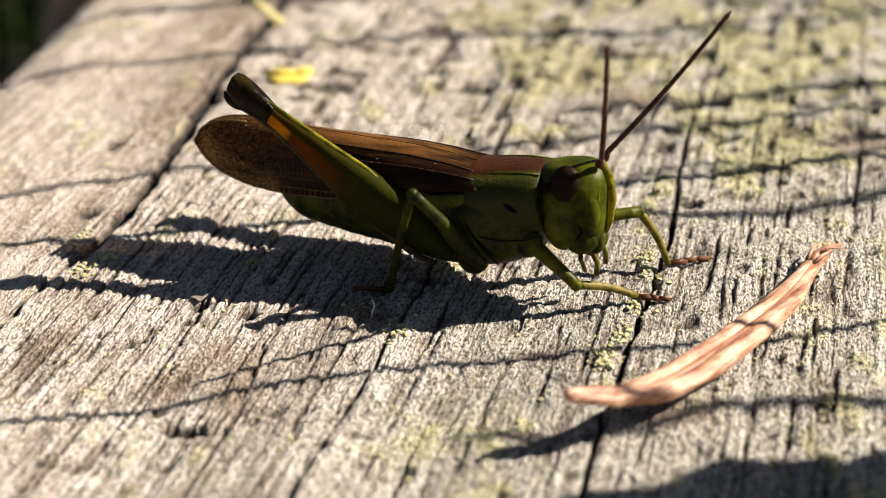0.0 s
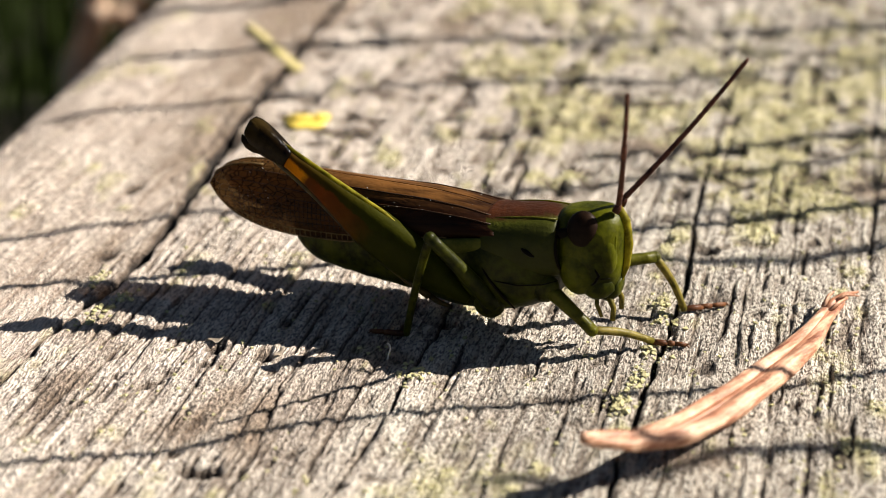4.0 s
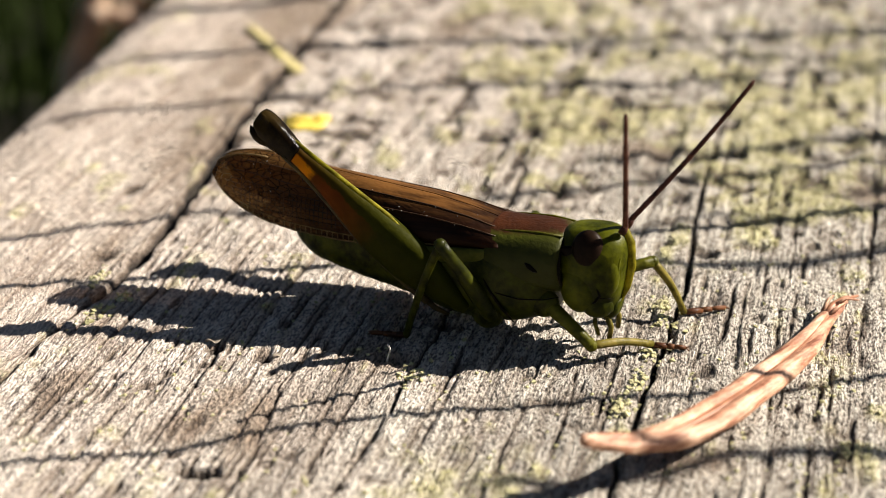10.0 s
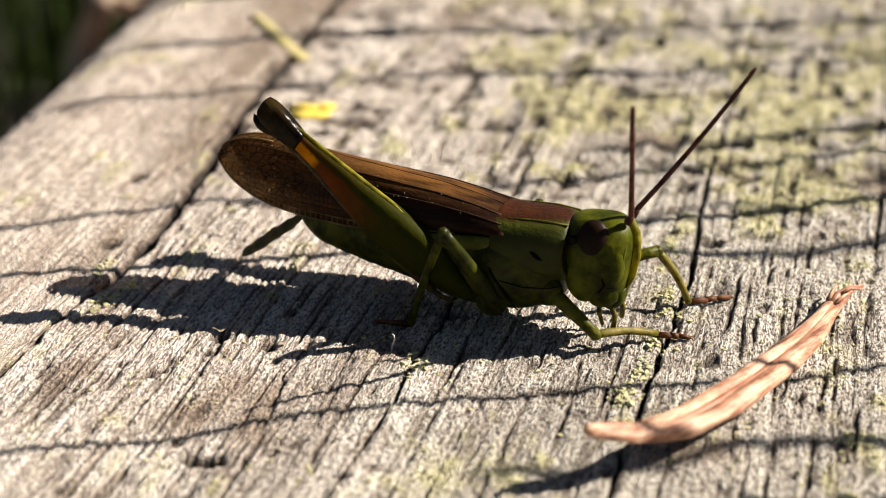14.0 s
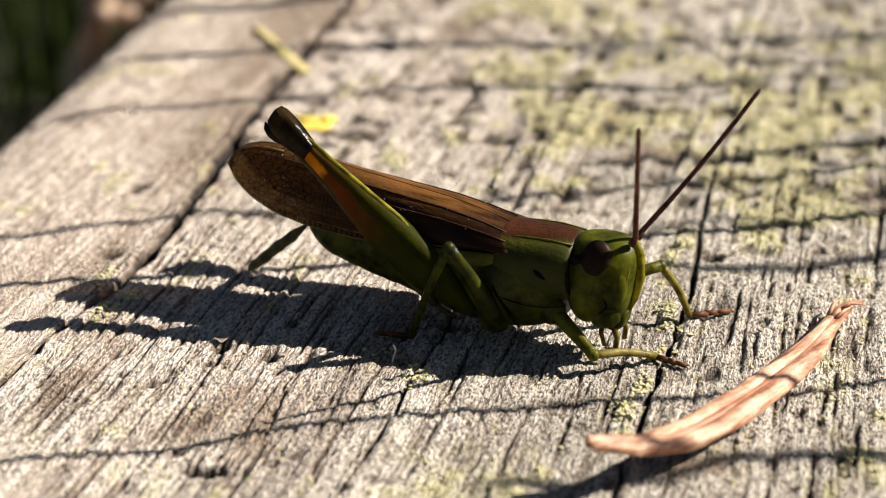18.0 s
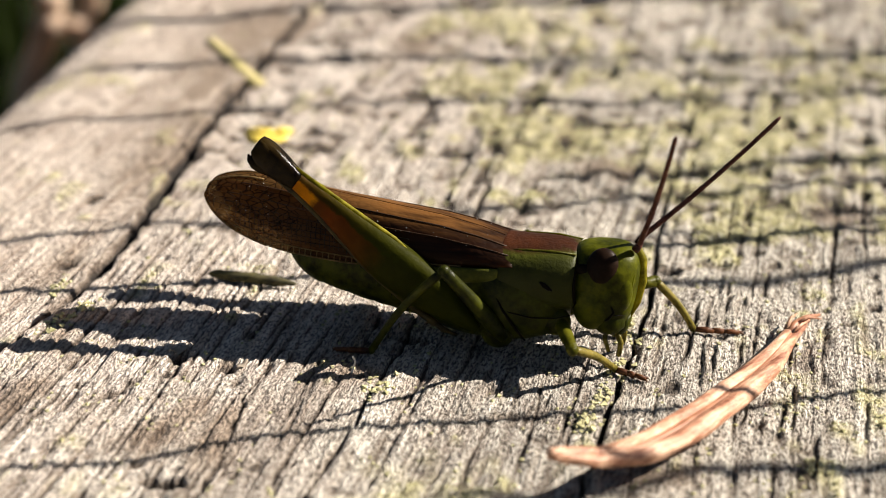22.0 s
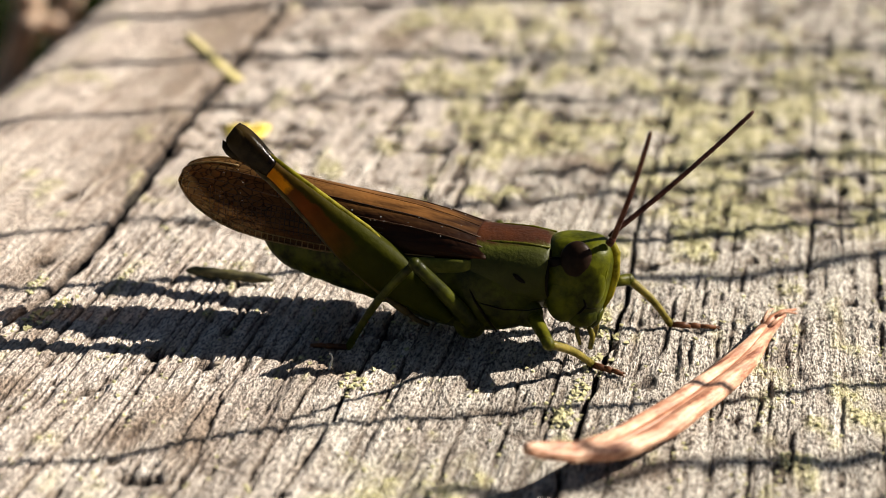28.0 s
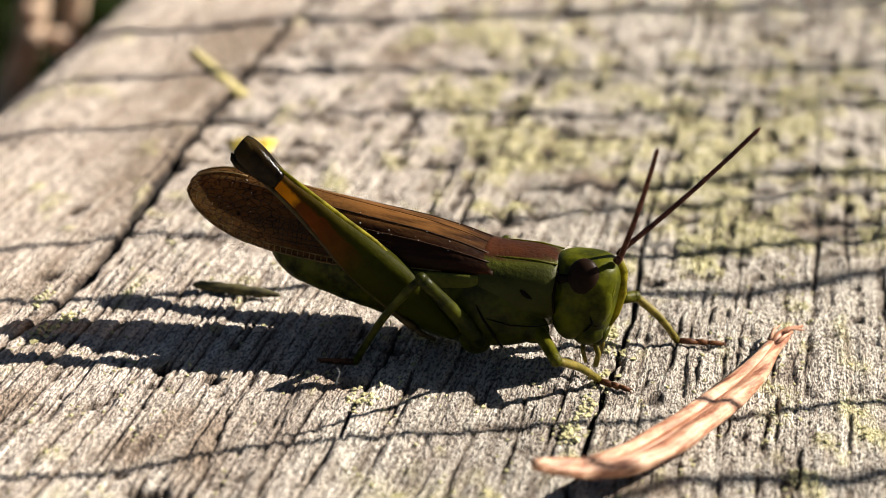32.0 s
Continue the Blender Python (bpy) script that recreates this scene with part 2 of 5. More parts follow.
def leaf_material():
    """Dry leaf skin, streaked along the leaf's length."""
    k = Nodes("dead_leaf_skin")
    turn = k.node("Mapping", Vector=k.coords(), Rotation=(0, 0, radians(-63)))
    long = k.node("Mapping", Vector=turn.outputs["Vector"], Scale=(0.14, 1, 1)).outputs["Vector"]
    streak = k.noise(long, 1500, 4, 0.6)
    blotch = k.noise(k.coords(), 420, 4, 0.65)
    c = k.ramp(streak, (0.33, (0.2, 0.065, 0.033)), (0.46, (0.46, 0.225, 0.13)), (0.62, (0.72, 0.46, 0.31)))
    c = k.mix(0.5, c, k.ramp(blotch, (0.36, (0.34, 0.2, 0.15)), (0.56, (1, 1, 1))), "MULTIPLY")
    k.bump(k.math("ADD", streak, k.math("MULTIPLY", blotch, 0.8)), 0.9, 0.0003)
    k.done(Base_Color=c, Roughness=0.48)
    k.bsdf.inputs["Specular IOR Level"].default_value = 0.35
    return k.mat


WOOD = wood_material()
GREEN = skin("green_skin", (0.009, 0.011, 0.001), (0.056, 0.061, 0.003), 420, 0.4, 0.25)
BELLY = skin("olive_skin", (0.013, 0.0145, 0.001), (0.08, 0.084, 0.005), 600, 0.42, 0.3)
HEAD = skin("head_skin", (0.026, 0.031, 0.001), (0.125, 0.132, 0.004), 380, 0.4, 0.35)
PALE = skin("pale_green_skin", (0.05, 0.054, 0.005), (0.11, 0.112, 0.014), 600, 0.55, 0.15)
EYE = skin("eye_skin", (0.007, 0.0035, 0.002), (0.026, 0.013, 0.007), 380, 0.45, 0.0, 0.00002)
EYE.node_tree.nodes["Principled BSDF"].inputs["Specular IOR Level"].default_value = 0.07
BLACK = skin("black_skin", (0.002, 0.0015, 0.001), (0.008, 0.005, 0.003), 900, 0.4)
KNEE = skin("knee_skin", (0.003, 0.0015, 0.001), (0.024, 0.015, 0.004), 420, 0.2, 0.08)
KNEE.node_tree.nodes["Principled BSDF"].inputs["Specular IOR Level"].default_value = 0.08
BLACK.node_tree.nodes["Principled BSDF"].inputs["Specular IOR Level"].default_value = 0.05
CLUB = skin("antenna_skin", (0.055, 0.02, 0.015), (0.17, 0.068, 0.045), 900, 0.45, 0.25)
SHIN = skin("yellow_green_skin", (0.1, 0.085, 0.012), (0.28, 0.22, 0.05), 900, 0.3, 0.3)
LEG = skin("leg_skin", (0.05, 0.05, 0.003), (0.13, 0.125, 0.01), 700, 0.38, 0.3)
FOOT = skin("reddish_skin", (0.04, 0.014, 0.008), (0.17, 0.07, 0.03), 500, 0.35, 0.2)
# Yellow green ridges with their sunlit gold put into the colour.
LIT_RIDGE = skin("lit_ridge_skin", (0.14, 0.12, 0.005), (0.42, 0.36, 0.025), 900, 0.5, 0.5)
SADDLE_TOP = skin("brown_olive_skin", (0.03, 0.02, 0.006), (0.085, 0.06, 0.016), 700, 0.4)
SADDLE = banded("pronotum_skin", "Z", [(0.003, (0.036, 0.04, 0.002)), (0.0076, (0.034, 0.038, 0.002)), (0.0080, (0.06, 0.066, 0.005)), (0.00822, (0.04, 0.011, 0.002)), (0.009, (0.078, 0.02, 0.003))], 700, 0.5, 0.15, 0.0006)
THIGH = thigh_material()
INNER_THIGH = banded("inner_thigh_skin", "X", [(0.0, (0.06, 0.045, 0.003)), (0.004, (0.3, 0.07, 0.008)), (0.012, (0.36, 0.09, 0.008)), (0.0128, (0.06, 0.02, 0.006)), (0.0145, (0.05, 0.018, 0.006)), (0.0155, (0.6, 0.24, 0.006)), (0.0172, (0.55, 0.2, 0.005)), (0.0178, (0.012, 0.006, 0.004)), (0.0215, (0.01, 0.006, 0.004))], 700, 0.45, 0.5)
WING = wing_material()
VEIN = skin("vein_skin", (0.02, 0.009, 0.004), (0.06, 0.028, 0.012), 900, 0.5)
MARGIN = skin("wing_margin_skin", (0.12, 0.07, 0.025), (0.26, 0.17, 0.07), 900, 0.5, 0.3)
CHIP = plain("wood_chip_skin", (0.14, 0.11, 0.08), (0.4, 0.34, 0.27), 900, 0.85)
LEAF = leaf_material()
RIB = plain("dead_leaf_rib", (0.2, 0.07, 0.03), (0.4, 0.18, 0.09), 500, 0.5)
STRAW = plain("straw_skin", (0.52, 0.44, 0.17), (0.74, 0.63, 0.32), 260, 0.6, 0.2)
CRUMB = plain("yellow_crumb_skin", (0.55, 0.4, 0.05), (0.78, 0.6, 0.1), 400, 0.7)
LICHEN = plain("lichen_skin", (0.3, 0.28, 0.13), (0.62, 0.57, 0.32), 500, 0.9)
FRASS = plain("dropping_skin", (0.03, 0.026, 0.01), (0.1, 0.085, 0.025), 900, 0.8)
THREAD = plain("fibre_skin", (0.6, 0.58, 0.52), (0.8, 0.78, 0.74), 400, 0.5)
STEM = plain("dry_stem_skin", (0.3, 0.18, 0.11), (0.55, 0.38, 0.25), 120, 0.65, 0.15)
# Grass kept very dark: the shade beside the timber is in its colour.
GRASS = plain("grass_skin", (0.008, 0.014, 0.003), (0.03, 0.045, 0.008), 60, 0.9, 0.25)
GRASS.node_tree.nodes["Principled BSDF"].inputs["Specular IOR Level"].default_value = 0.1
STALK = plain("weed_stalk_skin", (0.55, 0.37, 0.25), (0.82, 0.64, 0.48), 90, 0.65, 0.4)
# Soil near black, with the shade over it put into the base colour.
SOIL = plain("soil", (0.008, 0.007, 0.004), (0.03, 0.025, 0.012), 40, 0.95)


# ---------- mesh helpers ----------
def finish(name, bm, material, parent=None, label="", smooth=True):
    mesh = bpy.data.meshes.new(name)
    bm.normal_update()
    bm.to_mesh(mesh)
    bm.free()
    mesh.materials.append(material)
    if smooth:
        mesh.polygons.foreach_set("use_smooth", [True] * len(mesh.polygons))
    ob = new(name, mesh)
    if parent is not None:
        ob.parent = parent
    return tagged(ob, label=label)


part = finish


def thing(name, label, category, group="", kind=""):
    return tagged(new(name), label, category, group, kind)


def skin_rings(bm, rings, close=True):
    """Joins rings of points (metres), all of one length, into a closed tube."""
    made = [[bm.verts.new(p) for p in ring] for ring in rings]
    for a, b in zip(made, made[1:]):
        for i in range(len(a)):
            j = (i + 1) % len(a)
            bm.faces.new((a[i], a[j], b[j], b[i]))
    if close:
        bm.faces.new(list(reversed(made[0])))
        bm.faces.new(made[-1])
    return made


def oval(n, power=2.0):
    """Points round a squarish oval of radius 1."""
    pts = []
    for i in range(n):
        a = 2 * math.pi * i / n
        c, s = math.cos(a), math.sin(a)
        pts.append((math.copysign(abs(c) ** (2 / power), c), math.copysign(abs(s) ** (2 / power), s)))
    return pts


def smooth_rows(rows, steps):
    """Runs a soft curve through rows of numbers."""
    rows = [np.array(r, float) for r in rows]
    out = []
    for i in range(len(rows) - 1):
        a, b = rows[i], rows[i + 1]
        p = rows[i - 1] if i else 2 * a - b
        q = rows[i + 2] if i + 2 < len(rows) else 2 * b - a
        for k in range(steps):
            t = k / steps
            out.append(0.5 * (2 * a + (b - p) * t + (2 * p - 5 * a + 4 * b - q) * t * t + (3 * a - p - 3 * b + q) * t ** 3))
    out.append(rows[-1])
    return out


def loft(rows, n=20, power=2.0, steps=4, swell=None):
    """A body along x: rows of x, y, z, half width, half height in mm."""
    bm = bmesh.new()
    rings = []
    for r in smooth_rows(rows, steps):
        x, y, z, w, h = r
        f = swell(x) if swell else 1.0
        rings.append([on_board(x, y + max(w, 0.02) * f * c, z + max(h, 0.02) * f * s) for c, s in oval(n, power)])
    skin_rings(bm, rings)
    return bm


def tube(points, radii, n=8, bm=None):
    """A tube through points (mm) with a radius at each."""
    bm = bm or bmesh.new()
    pts = [Vector(p) for p in points]
    rings = []
    side = None
    for i, p in enumerate(pts):
        d = (pts[min(i + 1, len(pts) - 1)] - pts[max(i - 1, 0)]).normalized()
        if side is None:
            side = d.orthogonal().normalized()
        side = (side - d * side.dot(d)).normalized()
        up = d.cross(side)
        rings.append([(p + (side * math.cos(a) + up * math.sin(a)) * radii[i]) / 1000 for a in (2 * math.pi * k / n for k in range(n))])
    skin_rings(bm, rings)
    return bm


def ball(bm, centre, r, n=8, m=5):
    """An ellipsoid of half sizes r round centre, in mm."""
    c = Vector(centre)
    rings = []
    for i in range(m + 1):
        a = math.pi * (i + 0.15) / (m + 0.3)
        rings.append([(c + Vector((r[0] * math.sin(a) * math.cos(b), r[1] * math.sin(a) * math.sin(b), -r[2] * math.cos(a)))) / 1000 for b in (2 * math.pi * k / n for k in range(n))])
    skin_rings(bm, rings)
    return bm


LATTICES = {}


def lattice(seed, nx, ny):
    if seed not in LATTICES:
        LATTICES[seed] = np.random.default_rng(seed).random((nx, ny))
    return LATTICES[seed]


def vnoise(x, y, seed):
    """Smooth noise from 0 to 1 over a plane, for arrays."""
    grid = lattice(seed, 257, 257)
    xi, yi = np.floor(x), np.floor(y)
    fx, fy = x - xi, y - yi
    fx, fy = fx * fx * (3 - 2 * fx), fy * fy * (3 - 2 * fy)
    a, b = xi.astype(int) % 256, yi.astype(int) % 256
    top = grid[a, b] * (1 - fx) + grid[a + 1, b] * fx
    low = grid[a, b + 1] * (1 - fx) + grid[a + 1, b + 1] * fx
    return top * (1 - fy) + low * fy


# ---------- the timber ----------
# cracks that wander: half width, depth, then x against y
LONG_CRACKS = [
    (0.15, 1.3, (-60, -34, -21, -12, -3.5, 4, 9), (19.7, 19.8, 20.0, 20.6, 20.9, 20.5, 20.1)),
    (0.17, 0.8, (6, 10.7, 20.4, 25, 60, 110), (20.2, 20.0, 19.7, 19.9, 20.1, 20.0)),
    (0.12, 0.75, (-60, -39, -33, -29, -25, -16, -5), (2.6, 2.8, 3.0, 3.5, 3.1, 3.4, 3.3)),
    (0.13, 0.4, (0, 20, 75), (3.2, 3.0, 3.2)),
    (0.5, 1.6, (-18, -11.4, -0.4, 13.7, 32, 51, 68, 120), (-24.2, -24.1, -24.7, -26.2, -28.5, -30.1, -31.4, -35.0)),
    (0.2, 1.0, (-60, -33, -24.5, -14), (-24.7, -24.9, -25.3, -24.2)),
    (0.11, 0.3, (-60, -39.5, -32, -27, -16), (-3.4, -3.8, -4.3, -5.2, -5.0)),
]
# cracks: x at y = 0, drift per mm, half width, depth, from y, to y
CRACKS = [
    (0.3, 0.0, 0.15, 0.5, -60, 40), (5.9, 0.0, 0.16, 0.55, -60, 30), (8.8, 0.0, 0.16, 0.55, -50, 60), (12.2, 0.01, 0.15, 0.5, -45, 40), (14.4, -0.02, 0.16, 0.5, -60, 90), (17.3, 0.0, 0.14, 0.4, -45, 50),
    (-2.5, 0.01, 0.15, 0.5, -60, 35), (22.9, 0.0, 0.14, 0.4, -40, 30), (24.9, 0.04, 0.16, 0.5, -40, 3), (27.0, 0.02, 0.17, 0.55, -30, 60), (29.7, 0.02, 0.16, 0.5, -50, 30), (32.7, 0.03, 0.18, 0.6, -50, 10),
    (32.2, 0.0, 0.16, 0.5, 12, 80), (35.1, 0.02, 0.18, 0.6, -60, 45), (27.7, 0.0, 0.2, 0.6, 10, 80), (37.9, 0.0, 0.2, 0.6, -60, 100), (41.0, 0.0, 0.2, 0.6, -60, 100), (34.0, 0.0, 0.17, 0.5, 18, 60),
    (-10.2, 0.0, 0.14, 0.4, -40, 20), (-13.4, 0.0, 0.15, 0.45, -50, 10), (-15.4, 0.0, 0.14, 0.4, -50, 40), (-18.4, 0.0, 0.17, 0.5, -50, 30), (-20.6, -0.01, 0.2, 0.55, -50, 30), (-7.6, 0.0, 0.14, 0.35, -40, 50),
]


def edge_line(y):
    return -50.7 - 0.113 * y


def rind_line(y):
    return np.interp(y, LONG_CRACKS[4][2], LONG_CRACKS[4][3]) - 0.4


def split_lines(u, seed):
    """Grain lines at uneven steps: distance to the nearest one, in steps, and the number of the strip between two of them."""
    jitter = 0.75 * (np.random.default_rng(seed).random(512) - 0.5)
    i = np.floor(u)
    near, strip = np.full(u.shape, 9.0), np.zeros(u.shape)
    for k in (-1, 0, 1, 2):
        at = i + k + jitter[(i + k).astype(int) % 512]
        near = np.minimum(near, np.abs(u - at))
        strip = strip + (u >= at)
    return near, i + strip


def grain_warp(x, y):
    return x + 1.1 * (vnoise(x / 14, y / 45, 3) - 0.5) + 0.3 * (vnoise(x / 5, y / 9, 4) - 0.5) + 0.16 * (vnoise(x / 0.9, y / 1.6, 9) - 0.5)


def strip_tone(x, y):
    """A tone from 0 to 1 for each strip of grain."""
    _, one = split_lines(grain_warp(x, y) / 0.95, 41)
    _, two = split_lines(grain_warp(x, y) / 2.9, 42)
    return 0.5 * vnoise(one * 1.0 + 0.5, y / 16, 43) + 0.5 * vnoise(two * 1.0 + 0.5, y / 25, 45)


def wood_stain(x, y):
    """Brown weathered spots: 0 to 1."""
    s = 0.0
    for cx, cy, rx, ry in ((-20.4, -31, 1.6, 6.5), (-22.0, -22, 1.3, 4), (-8.3, -30, 1.6, 2.5), (-9.5, -34.5, 5, 2.6), (-5.2, -33, 1.2, 5), (0.6, -21.5, 2.6, 1.8), (-27.0, -9, 1.8, 5), (-29.0, 20, 3.5, 13), (-32.5, 38, 4.5, 14), (-36.0, 60, 5.0, 16), (-33, 64, 6, 7),
                           (13, 27, 4, 3), (8.3, 35, 1.5, 5), (34, 20, 4, 3), (24, -30, 3, 2), (-14, 62, 4, 6)):
        s = s + np.exp(-((x - cx) / rx) ** 2 - ((y - cy) / ry) ** 2)
    return np.clip(s * (0.35 + 1.3 * vnoise(x / 1.3, y / 3.0, 46)), 0, 1)


def board_height(x, y):
    """Height of the timber's worn top in mm, and how deep in its grain a point lies (0 deep, 1 proud)."""
    xw = grain_warp(x, y)
    edge = rind_line(y)
    right = np.clip((x + 5) / 8, 0, 1)
    bark = np.clip((edge - x) / 2.0, 0, 1)
    far = np.clip((y - 4) / 18, 0, 1)
    d1, one = split_lines(xw / 0.95, 41)
    d2, two = split_lines(xw / 2.9, 42)
    d1, d2 = d1 * 0.95, d2 * 2.9
    worn1 = np.clip(2.0 * vnoise(one * 3.3, y / 5, 47) - 0.3, 0, 1)
    worn2 = np.clip(1.8 * vnoise(two * 3.3, y / 9, 48) - 0.25, 0, 1)
    k1, k2 = (1 - 0.55 * right) * (1 - 0.45 * bark), (0.25 + 0.75 * right) * (1 - 0.5 * bark)
    fine1, fine2 = np.exp(-(d1 / 0.11) ** 2) * worn1 * k1, np.exp(-(d2 / 0.13) ** 2) * worn2 * k2
    grit = vnoise(x / 0.42, y / 0.7, 7)
    fibre = vnoise(xw / 0.36, y / 5.5, 6)
    broad = vnoise(x / 9, y / 22, 8)
    lumps = vnoise(x / 1.9 + 3, y / 3.4, 15)
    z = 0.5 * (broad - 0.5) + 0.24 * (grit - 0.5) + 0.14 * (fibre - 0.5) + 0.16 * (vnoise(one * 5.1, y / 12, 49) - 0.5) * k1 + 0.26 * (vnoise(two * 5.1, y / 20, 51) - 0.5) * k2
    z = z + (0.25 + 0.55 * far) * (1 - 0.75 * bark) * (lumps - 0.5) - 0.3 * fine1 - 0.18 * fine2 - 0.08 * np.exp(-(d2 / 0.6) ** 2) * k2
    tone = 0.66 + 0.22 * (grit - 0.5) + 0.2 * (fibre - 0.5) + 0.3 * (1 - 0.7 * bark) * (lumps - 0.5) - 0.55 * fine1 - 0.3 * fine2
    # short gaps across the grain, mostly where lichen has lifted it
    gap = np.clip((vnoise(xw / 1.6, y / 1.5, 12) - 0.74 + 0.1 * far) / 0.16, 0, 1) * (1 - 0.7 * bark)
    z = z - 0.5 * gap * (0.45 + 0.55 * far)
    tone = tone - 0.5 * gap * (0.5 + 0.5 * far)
    for i, (x0, drift, w, d, y0, y1) in enumerate(CRACKS):
        line = x0 + drift * y + 0.7 * (vnoise(y / 8, y * 0 + i + 0.5, 120 + i) - 0.5) + 0.3 * (vnoise(y / 1.3, y * 0 + i + 0.5, 150 + i) - 0.5)
        ends = np.clip((y - y0) / 6, 0, 1) * np.clip((y1 - y) / 6, 0, 1)
        open_ = np.clip(2.2 * vnoise(y / 4, y * 0 + 2.5, 180 + i) - 0.5, 0, 1.3)
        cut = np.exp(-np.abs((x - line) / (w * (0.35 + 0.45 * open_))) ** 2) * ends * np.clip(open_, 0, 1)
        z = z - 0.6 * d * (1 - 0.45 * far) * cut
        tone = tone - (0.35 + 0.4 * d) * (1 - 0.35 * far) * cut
    for i, (w, d, ys, xs) in enumerate(LONG_CRACKS):
        line = np.interp(y, ys, xs) + 0.5 * (vnoise(y / 4, y * 0 + i + 0.5, 220 + i) - 0.5) + 0.45 * (vnoise(y / 1.2, y * 0 + i + 0.5, 230 + i) - 0.5)
        ends = np.clip((y - ys[0]) / 4, 0, 1) * np.clip((ys[-1] - y) / 4, 0, 1)
        wide = 0.65 + 0.8 * vnoise(y / 3, y * 0 + 2.5, 240 + i)
        off = (x - line) / (w * wide)
        z = z - d * np.exp(-np.abs(off) ** 3) * ends + 0.18 * np.exp(-((np.abs(x - line) - 0.7) / 0.5) ** 2) * ends * vnoise(x / 1.5, y / 4, 250 + i)
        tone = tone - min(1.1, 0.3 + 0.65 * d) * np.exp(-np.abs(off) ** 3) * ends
    for px, py, rx, ry, d in ((-6.4, -39.2, 1.7, 0.5, 1.0), (-12.0, -22.8, 0.55, 0.5, 0.9), (-7.8, -23.4, 0.5, 0.4, 0.7), (21.9, 4.0, 0.9, 0.8, 0.9), (-1.0, 27.4, 1.0, 1.0, 0.9), (1.9, 29.0, 0.9, 0.9, 0.9), (2.1, 40.5, 1.2, 1.1, 0.9),
                              (2.9, 44.2, 1.2, 1.4, 1.0), (8.6, 39.9, 1.0, 2.4, 0.8), (-3.6, 42.9, 1.2, 1.0, 0.8), (-31.4, 5.4, 0.7, 0.9, 0.9), (-27.4, -8.8, 0.8, 0.9, 0.7), (-16.6, 35.6, 1.6, 1.0, 0.5), (8, 33, 1.0, 2.0, 0.7), (-14.8, -29.3, 0.5, 0.6, 0.6)):
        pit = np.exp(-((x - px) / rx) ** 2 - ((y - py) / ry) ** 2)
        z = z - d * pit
        # The hole's dark is put into the colour as well.
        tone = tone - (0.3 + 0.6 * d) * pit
    z = z - 0.035 * np.clip(edge - 0.6 - x, 0, 40)
    over = np.clip(edge_line(y) + 9.0 - x, 0, 14.5)
    z = z - (15.0 - np.sqrt(225.0 - over ** 2))
    return z + 0.25 * lichen_cover(x, y) * (0.3 + vnoise(x / 0.9, y / 1.1, 33)), np.clip(tone, 0, 1), bark


def lichen_cover(x, y):
    far = np.clip((y + 12 + 0.6 * x) / 50, 0, 1) * np.clip((x + 20) / 14, 0, 1) * 0.5
    for cx, cy, rx, ry in ((-1, 71, 7, 10), (-2.5, 54, 6, 6), (1, 43, 5, 6), (-8.4, 48, 4, 5), (0, 34, 4, 5), (7, 30, 3, 4), (27, 24, 4, 9), (33, 17, 3, 4), (24, 40, 6, 10), (33, 60, 6, 14), (19.2, -20, 0.9, 6), (19.0, -26.5, 1.0, 2.5), (18.8, 2, 1.0, 8), (2.6, -23.6, 0.6, 1.0), (26, 12, 3, 5)):
        far = far + 0.9 * np.exp(-((x - cx) / rx) ** 2 - ((y - cy) / ry) ** 2)
    near = np.exp(-((x - 7) / 8) ** 2 - ((y + 37) / 6) ** 2) * 0.9 + np.exp(-((x + 9) / 5) ** 2 - ((y + 39) / 4) ** 2) * 0.8 + np.exp(-((x + 23) / 1.2) ** 2 - ((y + 24) / 6) ** 2) * 0.7
    n = 0.5 * vnoise(x / 5, y / 9, 31) + 0.5 * vnoise(x / 1.5, y / 2.6, 32)
    return np.clip((n + 0.3 * far + 0.25 * near - 0.68) / 0.2, 0, 1)


